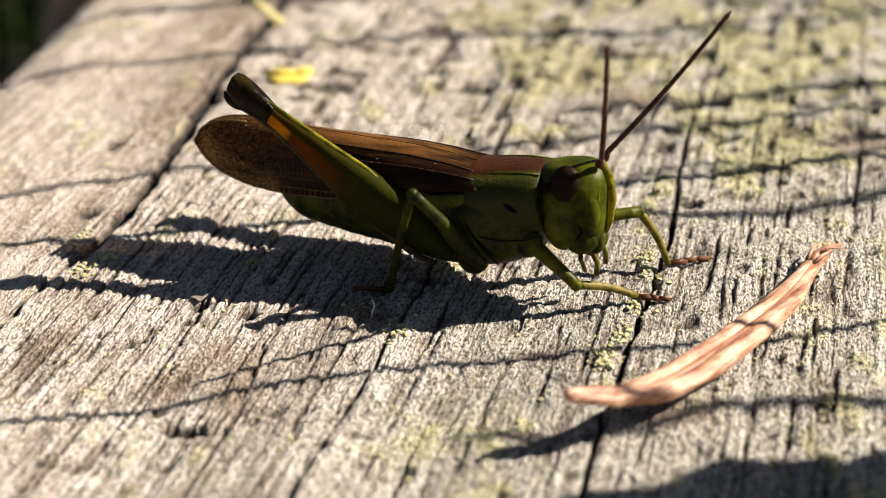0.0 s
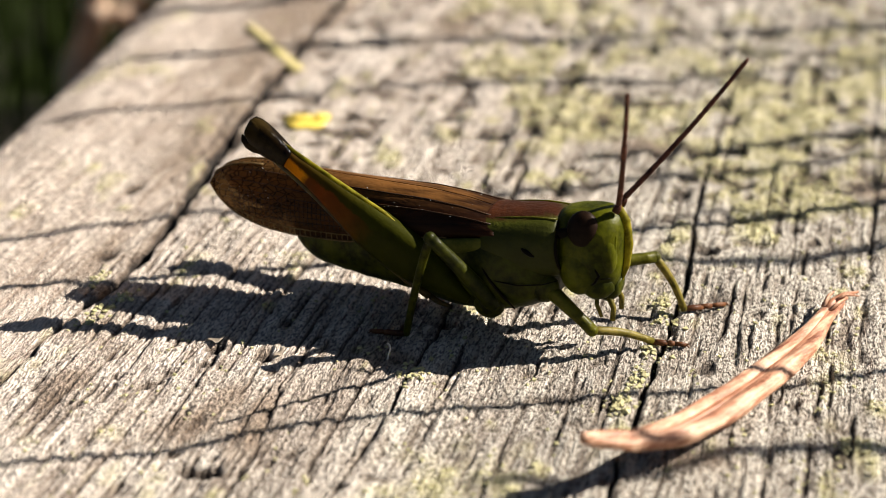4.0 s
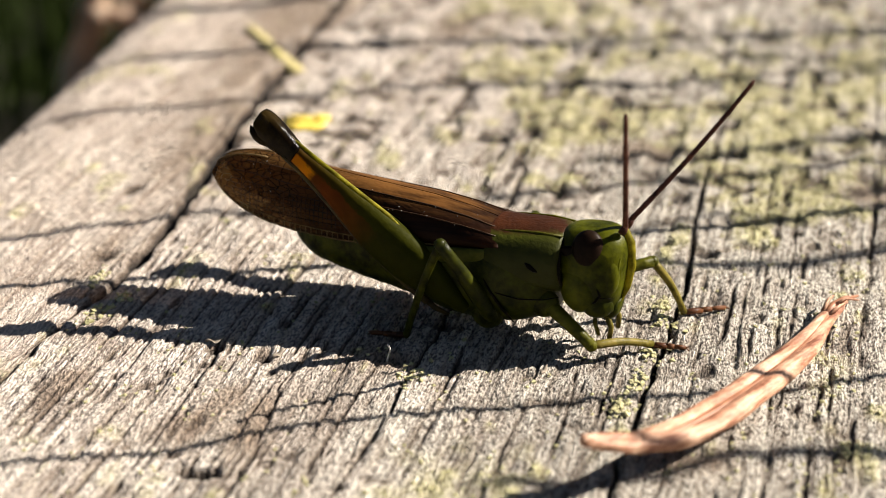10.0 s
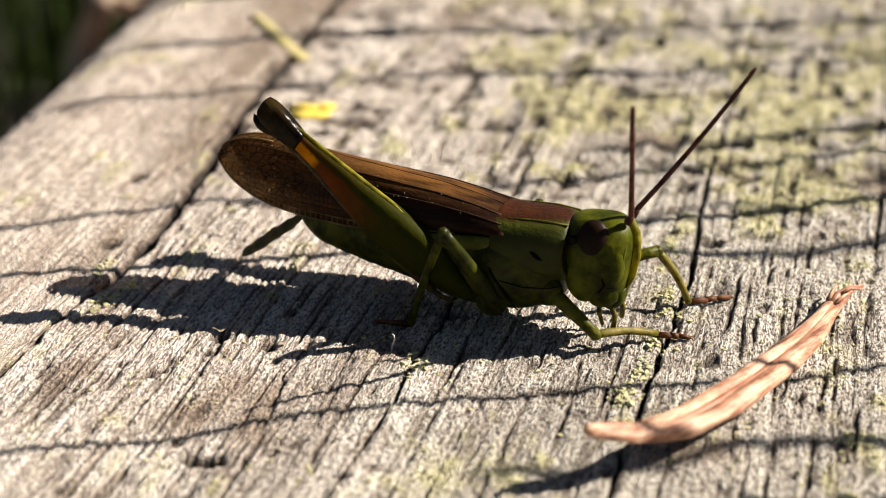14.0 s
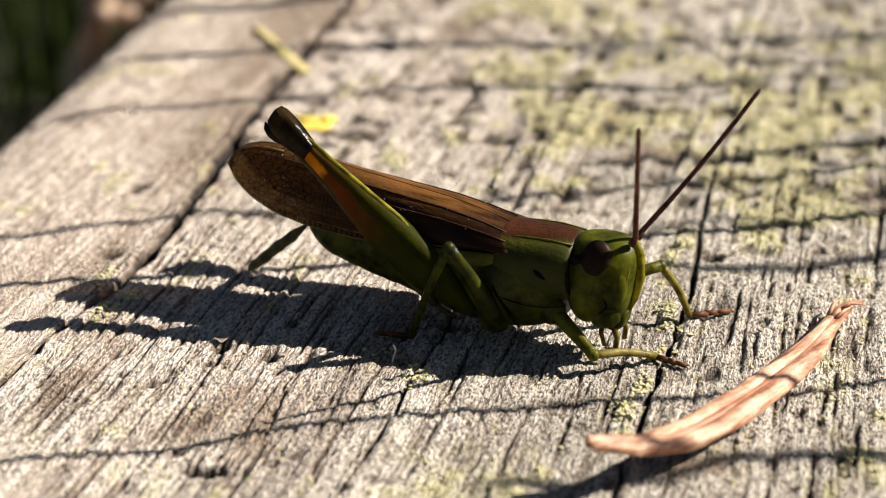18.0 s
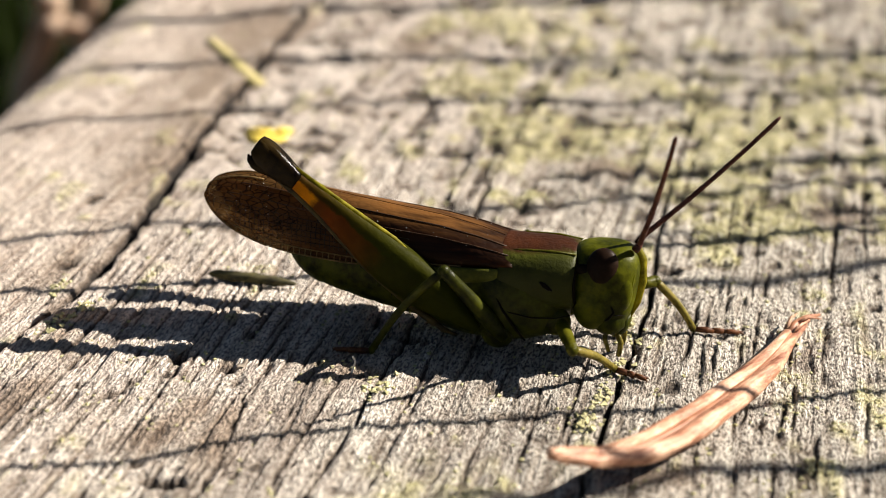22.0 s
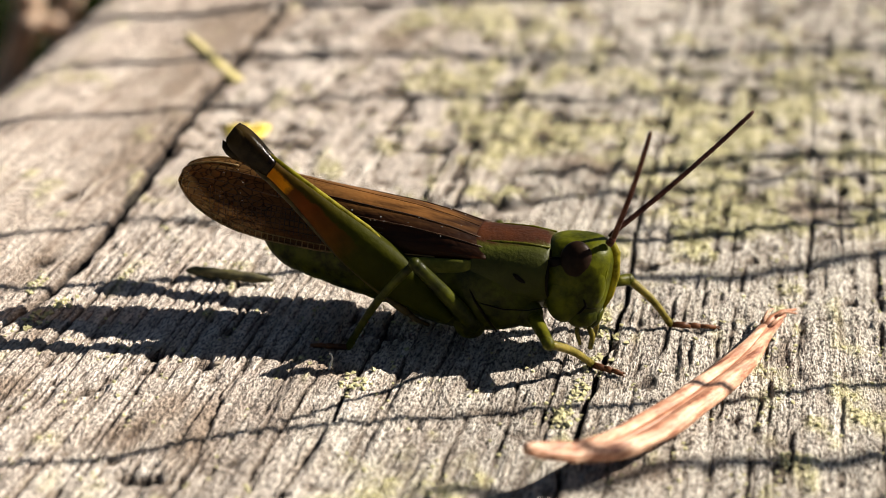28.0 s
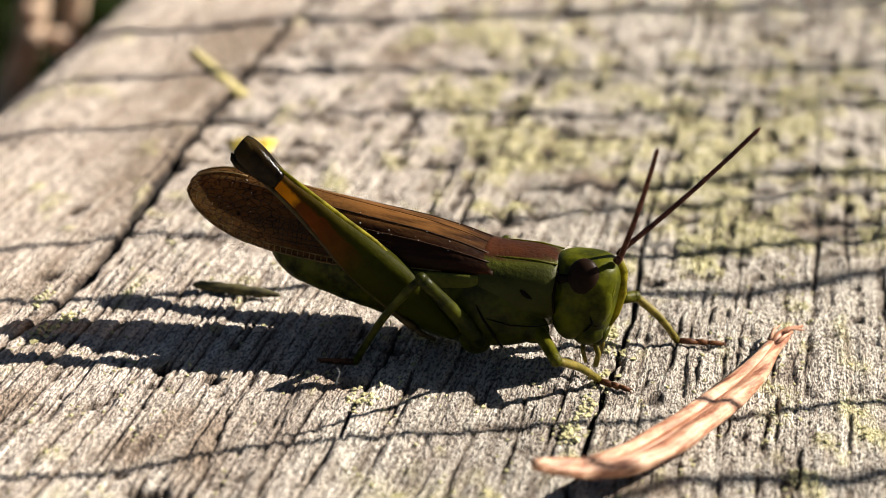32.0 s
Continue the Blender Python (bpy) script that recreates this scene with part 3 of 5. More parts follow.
def build_timber():
    xs = np.concatenate([np.arange(-57.0, -30.0, 0.2), np.arange(-30.0, 46.0, 0.13), np.arange(46.0, 86.0, 2.0)])
    ys = np.concatenate([np.arange(-165.0, -50.0, 5.0), np.arange(-50.0, 14.0, 0.26), np.arange(14.0, 78.0, 0.45), np.arange(78.0, 330.0, 3.0)])
    u, y = np.meshgrid(xs, ys)
    x = np.where(u < -30, -30 + (u + 30) * (edge_line(y) - 5.0 + 30) / (-57.0 + 30), u)
    z, tone, rind = board_height(x, y)
    # skirts down all sides
    ny, nx = x.shape
    verts = np.stack([x, y, z], -1)
    left = np.stack([x[:, :1] - 1.0, y[:, :1], z[:, :1] * 0 - 40.0], -1)
    left2 = np.stack([x[:, :1] + 6.0, y[:, :1], z[:, :1] * 0 - 118.0], -1)
    right = np.stack([x[:, -1:], y[:, -1:], z[:, -1:] * 0 - 118.0], -1)
    verts = np.concatenate([left2, left, verts, right], 1)

    def pad(a):
        return np.concatenate([a[:, :1], a[:, :1], a, a[:, -1:]], 1)

    tone, rind = pad(tone), pad(rind)
    first, last = verts[:1].copy(), verts[-1:].copy()
    first[..., 2] = last[..., 2] = -118.0
    verts = np.concatenate([first, verts, last], 0)
    tone = np.concatenate([tone[:1], tone, tone[-1:]], 0)
    rind = np.concatenate([rind[:1], rind, rind[-1:]], 0)
    ny, nx = tone.shape
    idx = np.arange(ny * nx).reshape(ny, nx)
    quads = np.stack([idx[:-1, :-1], idx[:-1, 1:], idx[1:, 1:], idx[1:, :-1]], -1).reshape(-1, 4)
    mesh = bpy.data.meshes.new("timber")
    mesh.vertices.add(ny * nx)
    mesh.vertices.foreach_set("co", (verts / 1000).astype(np.float32).ravel())
    mesh.loops.add(len(quads) * 4)
    mesh.loops.foreach_set("vertex_index", quads.astype(np.int32).ravel())
    mesh.polygons.add(len(quads))
    mesh.polygons.foreach_set("loop_start", np.arange(0, len(quads) * 4, 4, dtype=np.int32))
    mesh.update(calc_edges=True)
    mesh.validate()
    mesh.polygons.foreach_set("use_smooth", [True] * len(mesh.polygons))
    px, py = verts[..., 0], verts[..., 1]
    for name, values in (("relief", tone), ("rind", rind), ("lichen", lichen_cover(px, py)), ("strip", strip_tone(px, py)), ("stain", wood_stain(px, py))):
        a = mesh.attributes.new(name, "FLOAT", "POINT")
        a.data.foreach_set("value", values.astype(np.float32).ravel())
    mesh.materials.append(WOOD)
    ob = new("timber", mesh)
    return tagged(ob, "weathered grey cracked timber beam with yellow lichen patches", "timber", kind="structure")


def surface(x, y):
    z, _, _ = board_height(np.array([float(x)]), np.array([float(y)]))
    return float(z[0])


build_timber()

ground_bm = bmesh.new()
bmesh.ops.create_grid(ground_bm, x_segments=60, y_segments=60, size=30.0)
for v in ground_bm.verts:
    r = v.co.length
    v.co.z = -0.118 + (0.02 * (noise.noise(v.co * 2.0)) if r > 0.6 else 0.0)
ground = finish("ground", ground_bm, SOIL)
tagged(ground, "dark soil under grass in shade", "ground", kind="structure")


# ---------- the grasshopper ----------
# Its own space: x forward, y to its left, z up, in mm over the wood.
# seconds, place in mm, nose-down tilt and heading in degrees
GAIT = [
    (0.0, 2.80, -13.37, 0.64, -8.63, -9.03),
    (0.5, 2.75, -13.37, 0.58, -8.45, -8.91),
    (1.0, 2.75, -13.37, 0.62, -8.41, -8.90),
    (1.5, 2.73, -13.38, 0.59, -8.38, -8.82),
    (2.0, 2.71, -13.38, 0.63, -8.26, -8.64),
    (2.5, 2.74, -13.38, 0.59, -8.04, -8.37),
    (3.0, 2.71, -13.38, 0.66, -8.17, -8.48),
    (3.5, 2.73, -13.38, 0.66, -8.28, -8.43),
    (5.5, 2.70, -13.38, 0.64, -7.93, -8.15),
    (6.0, 2.67, -13.38, 0.61, -7.82, -8.07),
    (6.5, 2.46, -13.40, 0.36, -5.38, -10.77),
    (7.0, 2.43, -13.40, 0.32, -5.15, -10.85),
    (7.5, 2.40, -13.40, 0.37, -5.18, -10.83),
    (8.0, 2.37, -13.40, 0.38, -5.21, -10.34),
    (8.5, 2.31, -13.41, 0.37, -5.07, -10.13),
    (9.0, 2.33, -13.40, 0.41, -5.27, -10.47),
    (9.5, 2.32, -13.40, 0.35, -4.71, -9.84),
    (10.0, 2.38, -13.40, 0.36, -3.78, -7.85),
    (10.5, 2.35, -13.40, 0.32, -3.80, -7.88),
    (11.0, 2.41, -13.40, 0.37, -3.85, -8.04),
    (11.5, 2.43, -13.40, 0.47, -3.73, -8.28),
    (12.0, 2.41, -13.40, 0.44, -3.46, -8.13),
    (12.5, 2.28, -13.41, 0.49, -3.25, -7.87),
    (13.0, 2.25, -13.41, 0.55, -2.97, -7.80),
    (13.5, 2.27, -13.41, 0.57, -2.98, -7.87),
    (14.0, 2.30, -13.41, 0.55, -2.89, -7.63),
    (14.5, 2.22, -13.41, 0.56, -2.93, -7.60),
    (16.5, 2.29, -13.41, 0.50, -2.43, -7.52),
    (17.0, 2.43, -13.40, 0.39, -1.64, -8.35),
    (17.5, 2.47, -13.39, 0.32, -1.75, -9.36),
    (18.0, 2.59, -13.39, 0.36, -2.14, -9.90),
    (18.5, 2.56, -13.39, 0.35, -2.42, -9.91),
    (19.0, 2.63, -13.38, 0.37, -2.76, -10.25),
    (19.5, 2.62, -13.38, 0.35, -2.71, -10.08),
    (20.0, 2.76, -13.37, 0.33, -2.50, -9.26),
    (20.1, 4.78, -13.23, 0.09, -2.13, -1.64),
    (20.2, 5.06, -13.21, 0.06, -2.13, -0.68),
    (20.5, 5.17, -13.21, 0.05, -2.14, -0.30),
    (21.0, 5.25, -13.20, 0.10, -2.30, -1.00),
    (21.5, 5.23, -13.20, 0.10, -2.38, -0.76),
    (22.0, 5.17, -13.21, 0.01, -2.75, -0.87),
    (22.5, 4.99, -13.22, 0.18, -2.22, -0.11),
    (23.0, 4.88, -13.23, 0.29, -2.08, -0.29),
    (23.5, 4.84, -13.23, 0.22, -2.02, 0.03),
    (24.0, 4.89, -13.22, 0.32, -2.04, -0.36),
    (24.5, 4.90, -13.22, 0.35, -2.17, -0.26),
    (26.5, 4.90, -13.22, 0.40, -2.22, -0.90),
    (27.0, 4.89, -13.23, 0.42, -2.19, -0.87),
    (27.5, 4.90, -13.22, 0.41, -2.06, -0.94),
    (28.0, 4.75, -13.23, 0.51, -1.39, -1.00),
    (28.5, 4.61, -13.24, 0.51, -0.40, -0.53),
    (29.0, 4.62, -13.24, 0.56, -0.43, -1.09),
    (29.5, 4.74, -13.24, 0.61, -0.84, -1.67),
    (30.0, 4.71, -13.24, 0.62, -0.86, -1.51),
    (30.5, 4.61, -13.25, 0.57, -0.21, -0.67),
    (31.0, 4.70, -13.24, 0.61, -0.76, -1.64),
    (31.5, 4.71, -13.24, 0.64, -0.95, -2.20),
    (32.0, 4.66, -13.24, 0.62, -0.63, -1.47),
]
NEAR_FEMUR = [(0.0, 42.3), (0.5, 42.1), (1.0, 42.0), (1.5, 42.1), (2.0, 42.3), (2.5, 42.1), (3.0, 42.0), (3.5, 42.1), (5.5, 41.9), (6.0, 42.3), (6.5, 42.0), (7.0, 42.3), (7.5, 42.2), (8.0, 42.1), (8.5, 42.0), (9.0, 42.1), (9.5, 41.8), (10.0, 42.5), (10.5, 42.3), (11.0, 42.1), (11.5, 41.8), (12.0, 41.7), (12.5, 41.6), (13.0, 41.3), (13.5, 41.2), (14.0, 41.3), (14.5, 41.2), (16.5, 40.6), (17.0, 41.5), (17.5, 42.1), (18.0, 41.6), (18.5, 41.8), (19.0, 41.8), (19.5, 41.7), (20.0, 42.4), (20.5, 42.5), (20.6, 42.8), (20.7, 45.2), (20.8, 48.6), (20.9, 51.2), (21.0, 51.8), (21.1, 50.6), (21.2, 47.4), (21.3, 42.2), (21.5, 41.1), (22.0, 40.6), (22.5, 39.6), (23.0, 39.5), (23.5, 39.7), (24.0, 39.8), (24.5, 40.2), (26.5, 40.0), (27.0, 40.2), (27.5, 40.4), (28.0, 40.5), (28.5, 40.3), (29.0, 40.4), (29.5, 40.5), (30.0, 40.5), (30.5, 40.1), (31.0, 40.2), (31.5, 40.1), (32.0, 40.0)]
FAR_FEMUR = [(0.0, 14.6), (11.0, 14.6), (20.0, 14.6), (20.1, 25.2), (20.2, 22.2), (20.3, 25.8), (20.4, 29.2), (20.5, 33.1), (20.6, 37.8), (20.7, 38.8), (20.8, 43.9), (20.9, 47.3), (21.0, 52.0), (21.1, 48.1), (21.2, 33.8), (21.3, 26.0), (21.4, 25.0), (21.6, 24.6), (21.8, 24.0), (22.5, 14.6), (32.0, 14.6)]
NEAR_ANTENNA = [(0.0, 0.275, -0.427, 0.861), (6.0, 0.270, -0.427, 0.863), (6.5, 0.207, -0.424, 0.882), (9.0, 0.204, -0.443, 0.873), (10.0, 0.143, -0.425, 0.894), (13.0, 0.145, -0.439, 0.886), (17.0, 0.113, -0.428, 0.897), (19.0, 0.184, -0.428, 0.885), (20.0, 0.184, -0.420, 0.889), (20.2, 0.234, -0.428, 0.873), (21.0, 0.237, -0.413, 0.879), (22.0, 0.248, -0.413, 0.876), (23.0, 0.239, -0.416, 0.877), (24.0, 0.239, -0.413, 0.879), (27.0, 0.251, -0.414, 0.875), (28.0, 0.241, -0.415, 0.877), (30.0, 0.235, -0.412, 0.880), (32.0, 0.221, -0.409, 0.885)]
FAR_ANTENNA = [(0.0, 0.666, 0.303, 0.681), (6.0, 0.659, 0.301, 0.689), (6.5, 0.602, 0.298, 0.741), (9.0, 0.613, 0.302, 0.730), (10.0, 0.605, 0.301, 0.737), (13.0, 0.586, 0.299, 0.753), (17.0, 0.532, 0.297, 0.793), (19.0, 0.556, 0.298, 0.776), (20.0, 0.574, 0.293, 0.765), (20.2, 0.715, 0.291, 0.636), (21.0, 0.700, 0.293, 0.651), (22.0, 0.704, 0.294, 0.647), (23.0, 0.703, 0.290, 0.650), (24.0, 0.698, 0.292, 0.654), (27.0, 0.698, 0.291, 0.654), (28.0, 0.690, 0.290, 0.663), (30.0, 0.670, 0.292, 0.683), (32.0, 0.668, 0.290, 0.685)]
# seconds, free end and held end of the dropping in mm
DROPPING = [
    (0.0, -6.95, -12.13, 5.42, -2.44, -12.84, 5.30),
    (6.0, -6.95, -12.13, 5.42, -2.44, -12.84, 5.30),
    (10.4, -6.98, -12.41, 5.92, -2.48, -13.04, 5.42),
    (11.0, -11.86, -11.69, 6.27, -8.18, -12.21, 5.52),
    (11.5, -12.97, -11.46, 6.17, -9.21, -12.01, 5.34),
    (12.0, -13.00, -11.50, 6.01, -9.20, -12.04, 5.19),
    (12.2, -13.70, -11.44, 5.03, -9.22, -12.07, 5.49),
    (12.4, -14.34, -11.39, 4.55, -9.55, -12.06, 5.07),
    (12.6, -14.06, -11.46, 5.60, -9.45, -12.09, 4.86),
    (12.8, -14.32, -11.43, 4.61, -9.33, -12.12, 5.25),
    (13.0, -14.58, -11.41, 4.47, -9.37, -12.12, 5.35),
    (13.4, -14.46, -11.40, 3.71, -9.29, -12.12, 5.76),
    (13.6, -14.87, -11.36, 2.85, -9.34, -12.12, 5.76),
    (13.8, -14.53, -11.43, 3.40, -9.34, -12.13, 5.75),
    (14.0, -14.43, -11.47, 1.32, -9.35, -12.15, 5.37),
    (14.5, -14.08, -11.54, 1.39, -9.33, -12.17, 5.38),
    (16.5, -14.24, -11.53, 1.24, -9.28, -12.18, 5.53),
    (18.0, -14.33, -10.74, 0.68, -9.28, -11.62, 5.30),
    (19.5, -14.50, -10.64, 0.57, -9.09, -11.61, 5.27),
    (20.0, -14.50, -10.86, 0.75, -8.82, -11.79, 5.31),
    (20.1, -13.39, -13.01, 1.79, -8.04, -13.17, 4.53),
    (20.2, -13.39, -13.30, 1.62, -7.72, -13.36, 3.68),
    (20.3, -14.76, -8.80, 0.45, -8.03, -8.67, 0.40),
    (32.0, -14.76, -8.80, 0.45, -8.03, -8.67, 0.40),
]

HIP = 3.9


def gait(t):
    rows = GAIT
    for a, b in zip(rows, rows[1:]):
        if a[0] <= t <= b[0]:
            f = (t - a[0]) / (b[0] - a[0])
            r = [p + (q - p) * f for p, q in zip(a, b)]
            return pose(r[1] / 1000, r[2] / 1000, r[3] / 1000, 0, r[4], r[5])
    r = rows[-1]
    return pose(r[1] / 1000, r[2] / 1000, r[3] / 1000, 0, r[4], r[5])


def along(a, b, up=(0, 0, 1)):
    """The pose of a link that runs along its x from a to b (metres)."""
    a, b = Vector(a), Vector(b)
    x = (b - a).normalized()
    y = Vector(up).cross(x).normalized()
    z = x.cross(y)
    m = Matrix((x, y, z)).transposed().to_4x4()
    m.translation = a
    return m


def segment_swell(x):
    return 1.0 + 0.035 * (((x + 40.0) / 1.75) % 1.0)


def wing_point(x, v, side, out=0.0):
    """A point on the folded fore wing: x along it, v from its upper to its lower edge, in mm."""
    high = float(np.interp(x, [-17.5, -15, -12, -5.9, 1, 4, 6.9], [12.25, 12.2, 11.9, 10.85, 9.8, 9.1, 8.15]))
    deep = float(np.interp(x, [-17.5, -15.3, -12.6, -10.4, -6.5, -3, 6.9], [8.3, 7.6, 6.8, 6.4, 6.15, 6.1, 6.8]))
    if x < -12.6:
        middle = (high + deep) / 2 + 0.45 * min(1.0, (-12.6 - x) / 4.9)
        round_ = max(0.0, 1 - abs((x + 12.6) / 4.9) ** 2.7) ** (1 / 2.2)
        high, deep = middle + (high - middle) * round_, middle + (deep - middle) * round_
    wide = 3.0 - 1.6 * ((6.9 - x) / 24.4) ** 1.6
    y = 0.12 + wide * math.sqrt(max(0.0, 1 - (1 - v) ** 2.2)) - max(0.0, v - 0.75) * 1.6
    return (x, side * (y + out), high + (deep - high) * v ** 1.1)


def tegmen(side):
    """A fore wing, folded like one half of a roof."""
    stations = [6.9 - 19.5 * k / 46 for k in range(47)] + [-12.6 - 4.88 * math.sin(math.pi / 2 * k / 20) for k in range(1, 21)]
    n, m = len(stations), 15
    bm = bmesh.new()
    layers = [[[bm.verts.new(on_board(*wing_point(x, j / (m - 1), side, out))) for j in range(m)] for x in stations] for out in (0.0, -0.1)]
    for k, grid in enumerate(layers):
        for i in range(n - 1):
            for j in range(m - 1):
                f = (grid[i][j], grid[i + 1][j], grid[i + 1][j + 1], grid[i][j + 1])
                bm.faces.new(f if k == 0 else tuple(reversed(f)))
    a, b = layers
    for j in range(m - 1):
        bm.faces.new((a[0][j], a[0][j + 1], b[0][j + 1], b[0][j]))
        bm.faces.new((a[n - 1][j], b[n - 1][j], b[n - 1][j + 1], a[n - 1][j + 1]))
    for i in range(n - 1):
        bm.faces.new((a[i][0], b[i][0], b[i + 1][0], a[i + 1][0]))
        bm.faces.new((a[i][m - 1], a[i + 1][m - 1], b[i + 1][m - 1], b[i][m - 1]))
    bmesh.ops.recalc_face_normals(bm, faces=bm.faces)
    return bm


def wing_vein(side, v0, v1, x0, x1, r):
    pts = [wing_point(x0 + (x1 - x0) * k / 24, v0 + (v1 - v0) * k / 24, side, 0.03) for k in range(25)]
    return tube(pts, [r * (1 - 0.4 * k / 24) for k in range(25)], 6)


def ladder(side, v0, v1, x0, x1, count, r):
    bm = bmesh.new()
    for k in range(count):
        x = x0 + (x1 - x0) * (k + 0.5) / count
        tube([wing_point(x, v0, side, 0.02), wing_point(x - 0.08, (v0 + v1) / 2, side, 0.03), wing_point(x - 0.15, v1, side, 0.02)], [r, r, r], 5, bm)
    return bm


def head_mesh():
    """Stacked level rings: height, rear, front, half width."""
    rows = [(1.6, 13.4, 14.3, 0.5), (2.1, 12.8, 14.9, 1.3), (3.0, 12.0, 15.3, 1.95), (4.0, 11.1, 15.6, 2.3), (5.2, 10.5, 15.85, 2.5), (6.6, 10.5, 16.0, 2.55), (7.2, 10.7, 15.98, 2.4), (7.8, 10.9, 15.8, 2.05), (8.15, 11.2, 15.5, 1.7), (8.42, 11.7, 15.1, 1.25), (8.52, 12.8, 14.6, 0.5)]
    bm = bmesh.new()
    rings = []
    for z, a, b, w in smooth_rows(rows, 3):
        c, r = (a + b) / 2, (b - a) / 2
        rings.append([on_board(c + r * p, w * q, z) for p, q in oval(28, 2.35)])
    skin_rings(bm, rings)
    return bm


def antenna_mesh(length, bend):
    pts, radii = [], []
    n = 46
    for i in range(n):
        f = i / (n - 1)
        pts.append((length * f, 0, bend * f * (1 - f) * 4))
        radii.append((0.235 - 0.06 * f) * (1.0 if i % 2 else 0.84) * (0.5 if i == n - 1 else 1))
    return tube(pts, radii, 8)


def thigh_mesh():
    rows = [(-0.6, 0, -0.1, 0.3, 0.4), (1.2, 0, 0, 0.72, 0.95), (3.0, 0, -0.08, 1.0, 1.45), (4.9, 0, -0.18, 1.13, 1.78), (8.4, 0, -0.25, 1.1, 1.76), (11.2, 0, -0.12, 0.88, 1.38), (14, 0, 0.05, 0.66, 1.0), (16.4, 0, 0.1, 0.57, 0.76), (17.8, 0, 0.1, 0.58, 0.72)]
    return loft(rows, 18, 2.5, 5)


def knee_mesh():
    """A blunt, notched joint with pointed lobes on both sides."""
    rows = [(17.0, 0, 0.1, 0.57, 0.7), (18.3, 0, 0.06, 0.74, 0.98), (19.5, 0, 0.08, 0.8, 1.16), (20.4, 0, 0.16, 0.76, 1.12), (20.9, 0, 0.26, 0.66, 0.94), (21.15, 0, 0.32, 0.5, 0.72), (21.2, 0, 0.34, 0.3, 0.45)]
    bm = loft(rows, 18, 2.9, 4)
    for s in (-1, 1):
        tube([(19.0, 0.3 * s, -0.62), (19.8, 0.36 * s, -0.82), (20.4, 0.36 * s, -0.92), (20.9, 0.34 * s, -0.86), (21.25, 0.3 * s, -0.6)], [0.3, 0.42, 0.38, 0.24, 0.05], 8, bm)
        tube([(20.0, 0.4 * s, 0.75), (20.7, 0.42 * s, 0.85), (21.15, 0.36 * s, 0.88)], [0.34, 0.3, 0.16], 8, bm)
    return bm


def lengthen(bm, f):
    for v in bm.verts:
        v.co.x *= f
    return bm


def limb_mesh(length, r0, r1, knob=1.12, bow=0.008):
    n = 9
    pts = [(length * i / (n - 1), 0, bow * length * math.sin(math.pi * i / (n - 1))) for i in range(n)]
    radii = [r0 + (r1 - r0) * i / (n - 1) for i in range(n)]
    radii[0] *= 0.8
    radii[-1] *= knob
    bm = tube(pts, radii, 10)
    ball(bm, (length, 0, 0), (radii[-1], radii[-1], radii[-1]))
    return bm


def foot_mesh(length):
    """Three pads and two claws."""
    bm = bmesh.new()
    for k, (a, b, r) in enumerate(((0.0, 0.42, 0.26), (0.38, 0.62, 0.25), (0.58, 0.94, 0.2))):
        tube([(length * a, 0, 0.22), (length * (a + b) / 2, 0, 0.2), (length * b, 0, 0.17)], [r * 0.8, r, r * 0.9], 8, bm)
    for s in (-1, 1):
        tube([(length * 0.9, 0.03 * s, 0.17), (length * 0.98, 0.16 * s, 0.2), (length * 1.04, 0.24 * s, 0.06)], [0.08, 0.06, 0.02], 6, bm)
    return bm


def spiny(bm, a, b, rows, up):
    a, b = Vector(a), Vector(b)
    for i in range(rows):
        p = a.lerp(b, (i + 0.5) / rows)
        q = p + (b - a).normalized() * 0.2 + Vector(up) * 0.34
        tube([p, p.lerp(q, 0.5), q], [0.05, 0.035, 0.01], 5, bm)
    return bm


@functools.lru_cache(None)
def rest_height(x, y):
    """Where a foot finds hold: the higher of the wood on both sides."""
    return max(surface(x + d, y) for d in (-1.0, -0.5, 0.0, 0.5, 1.0))


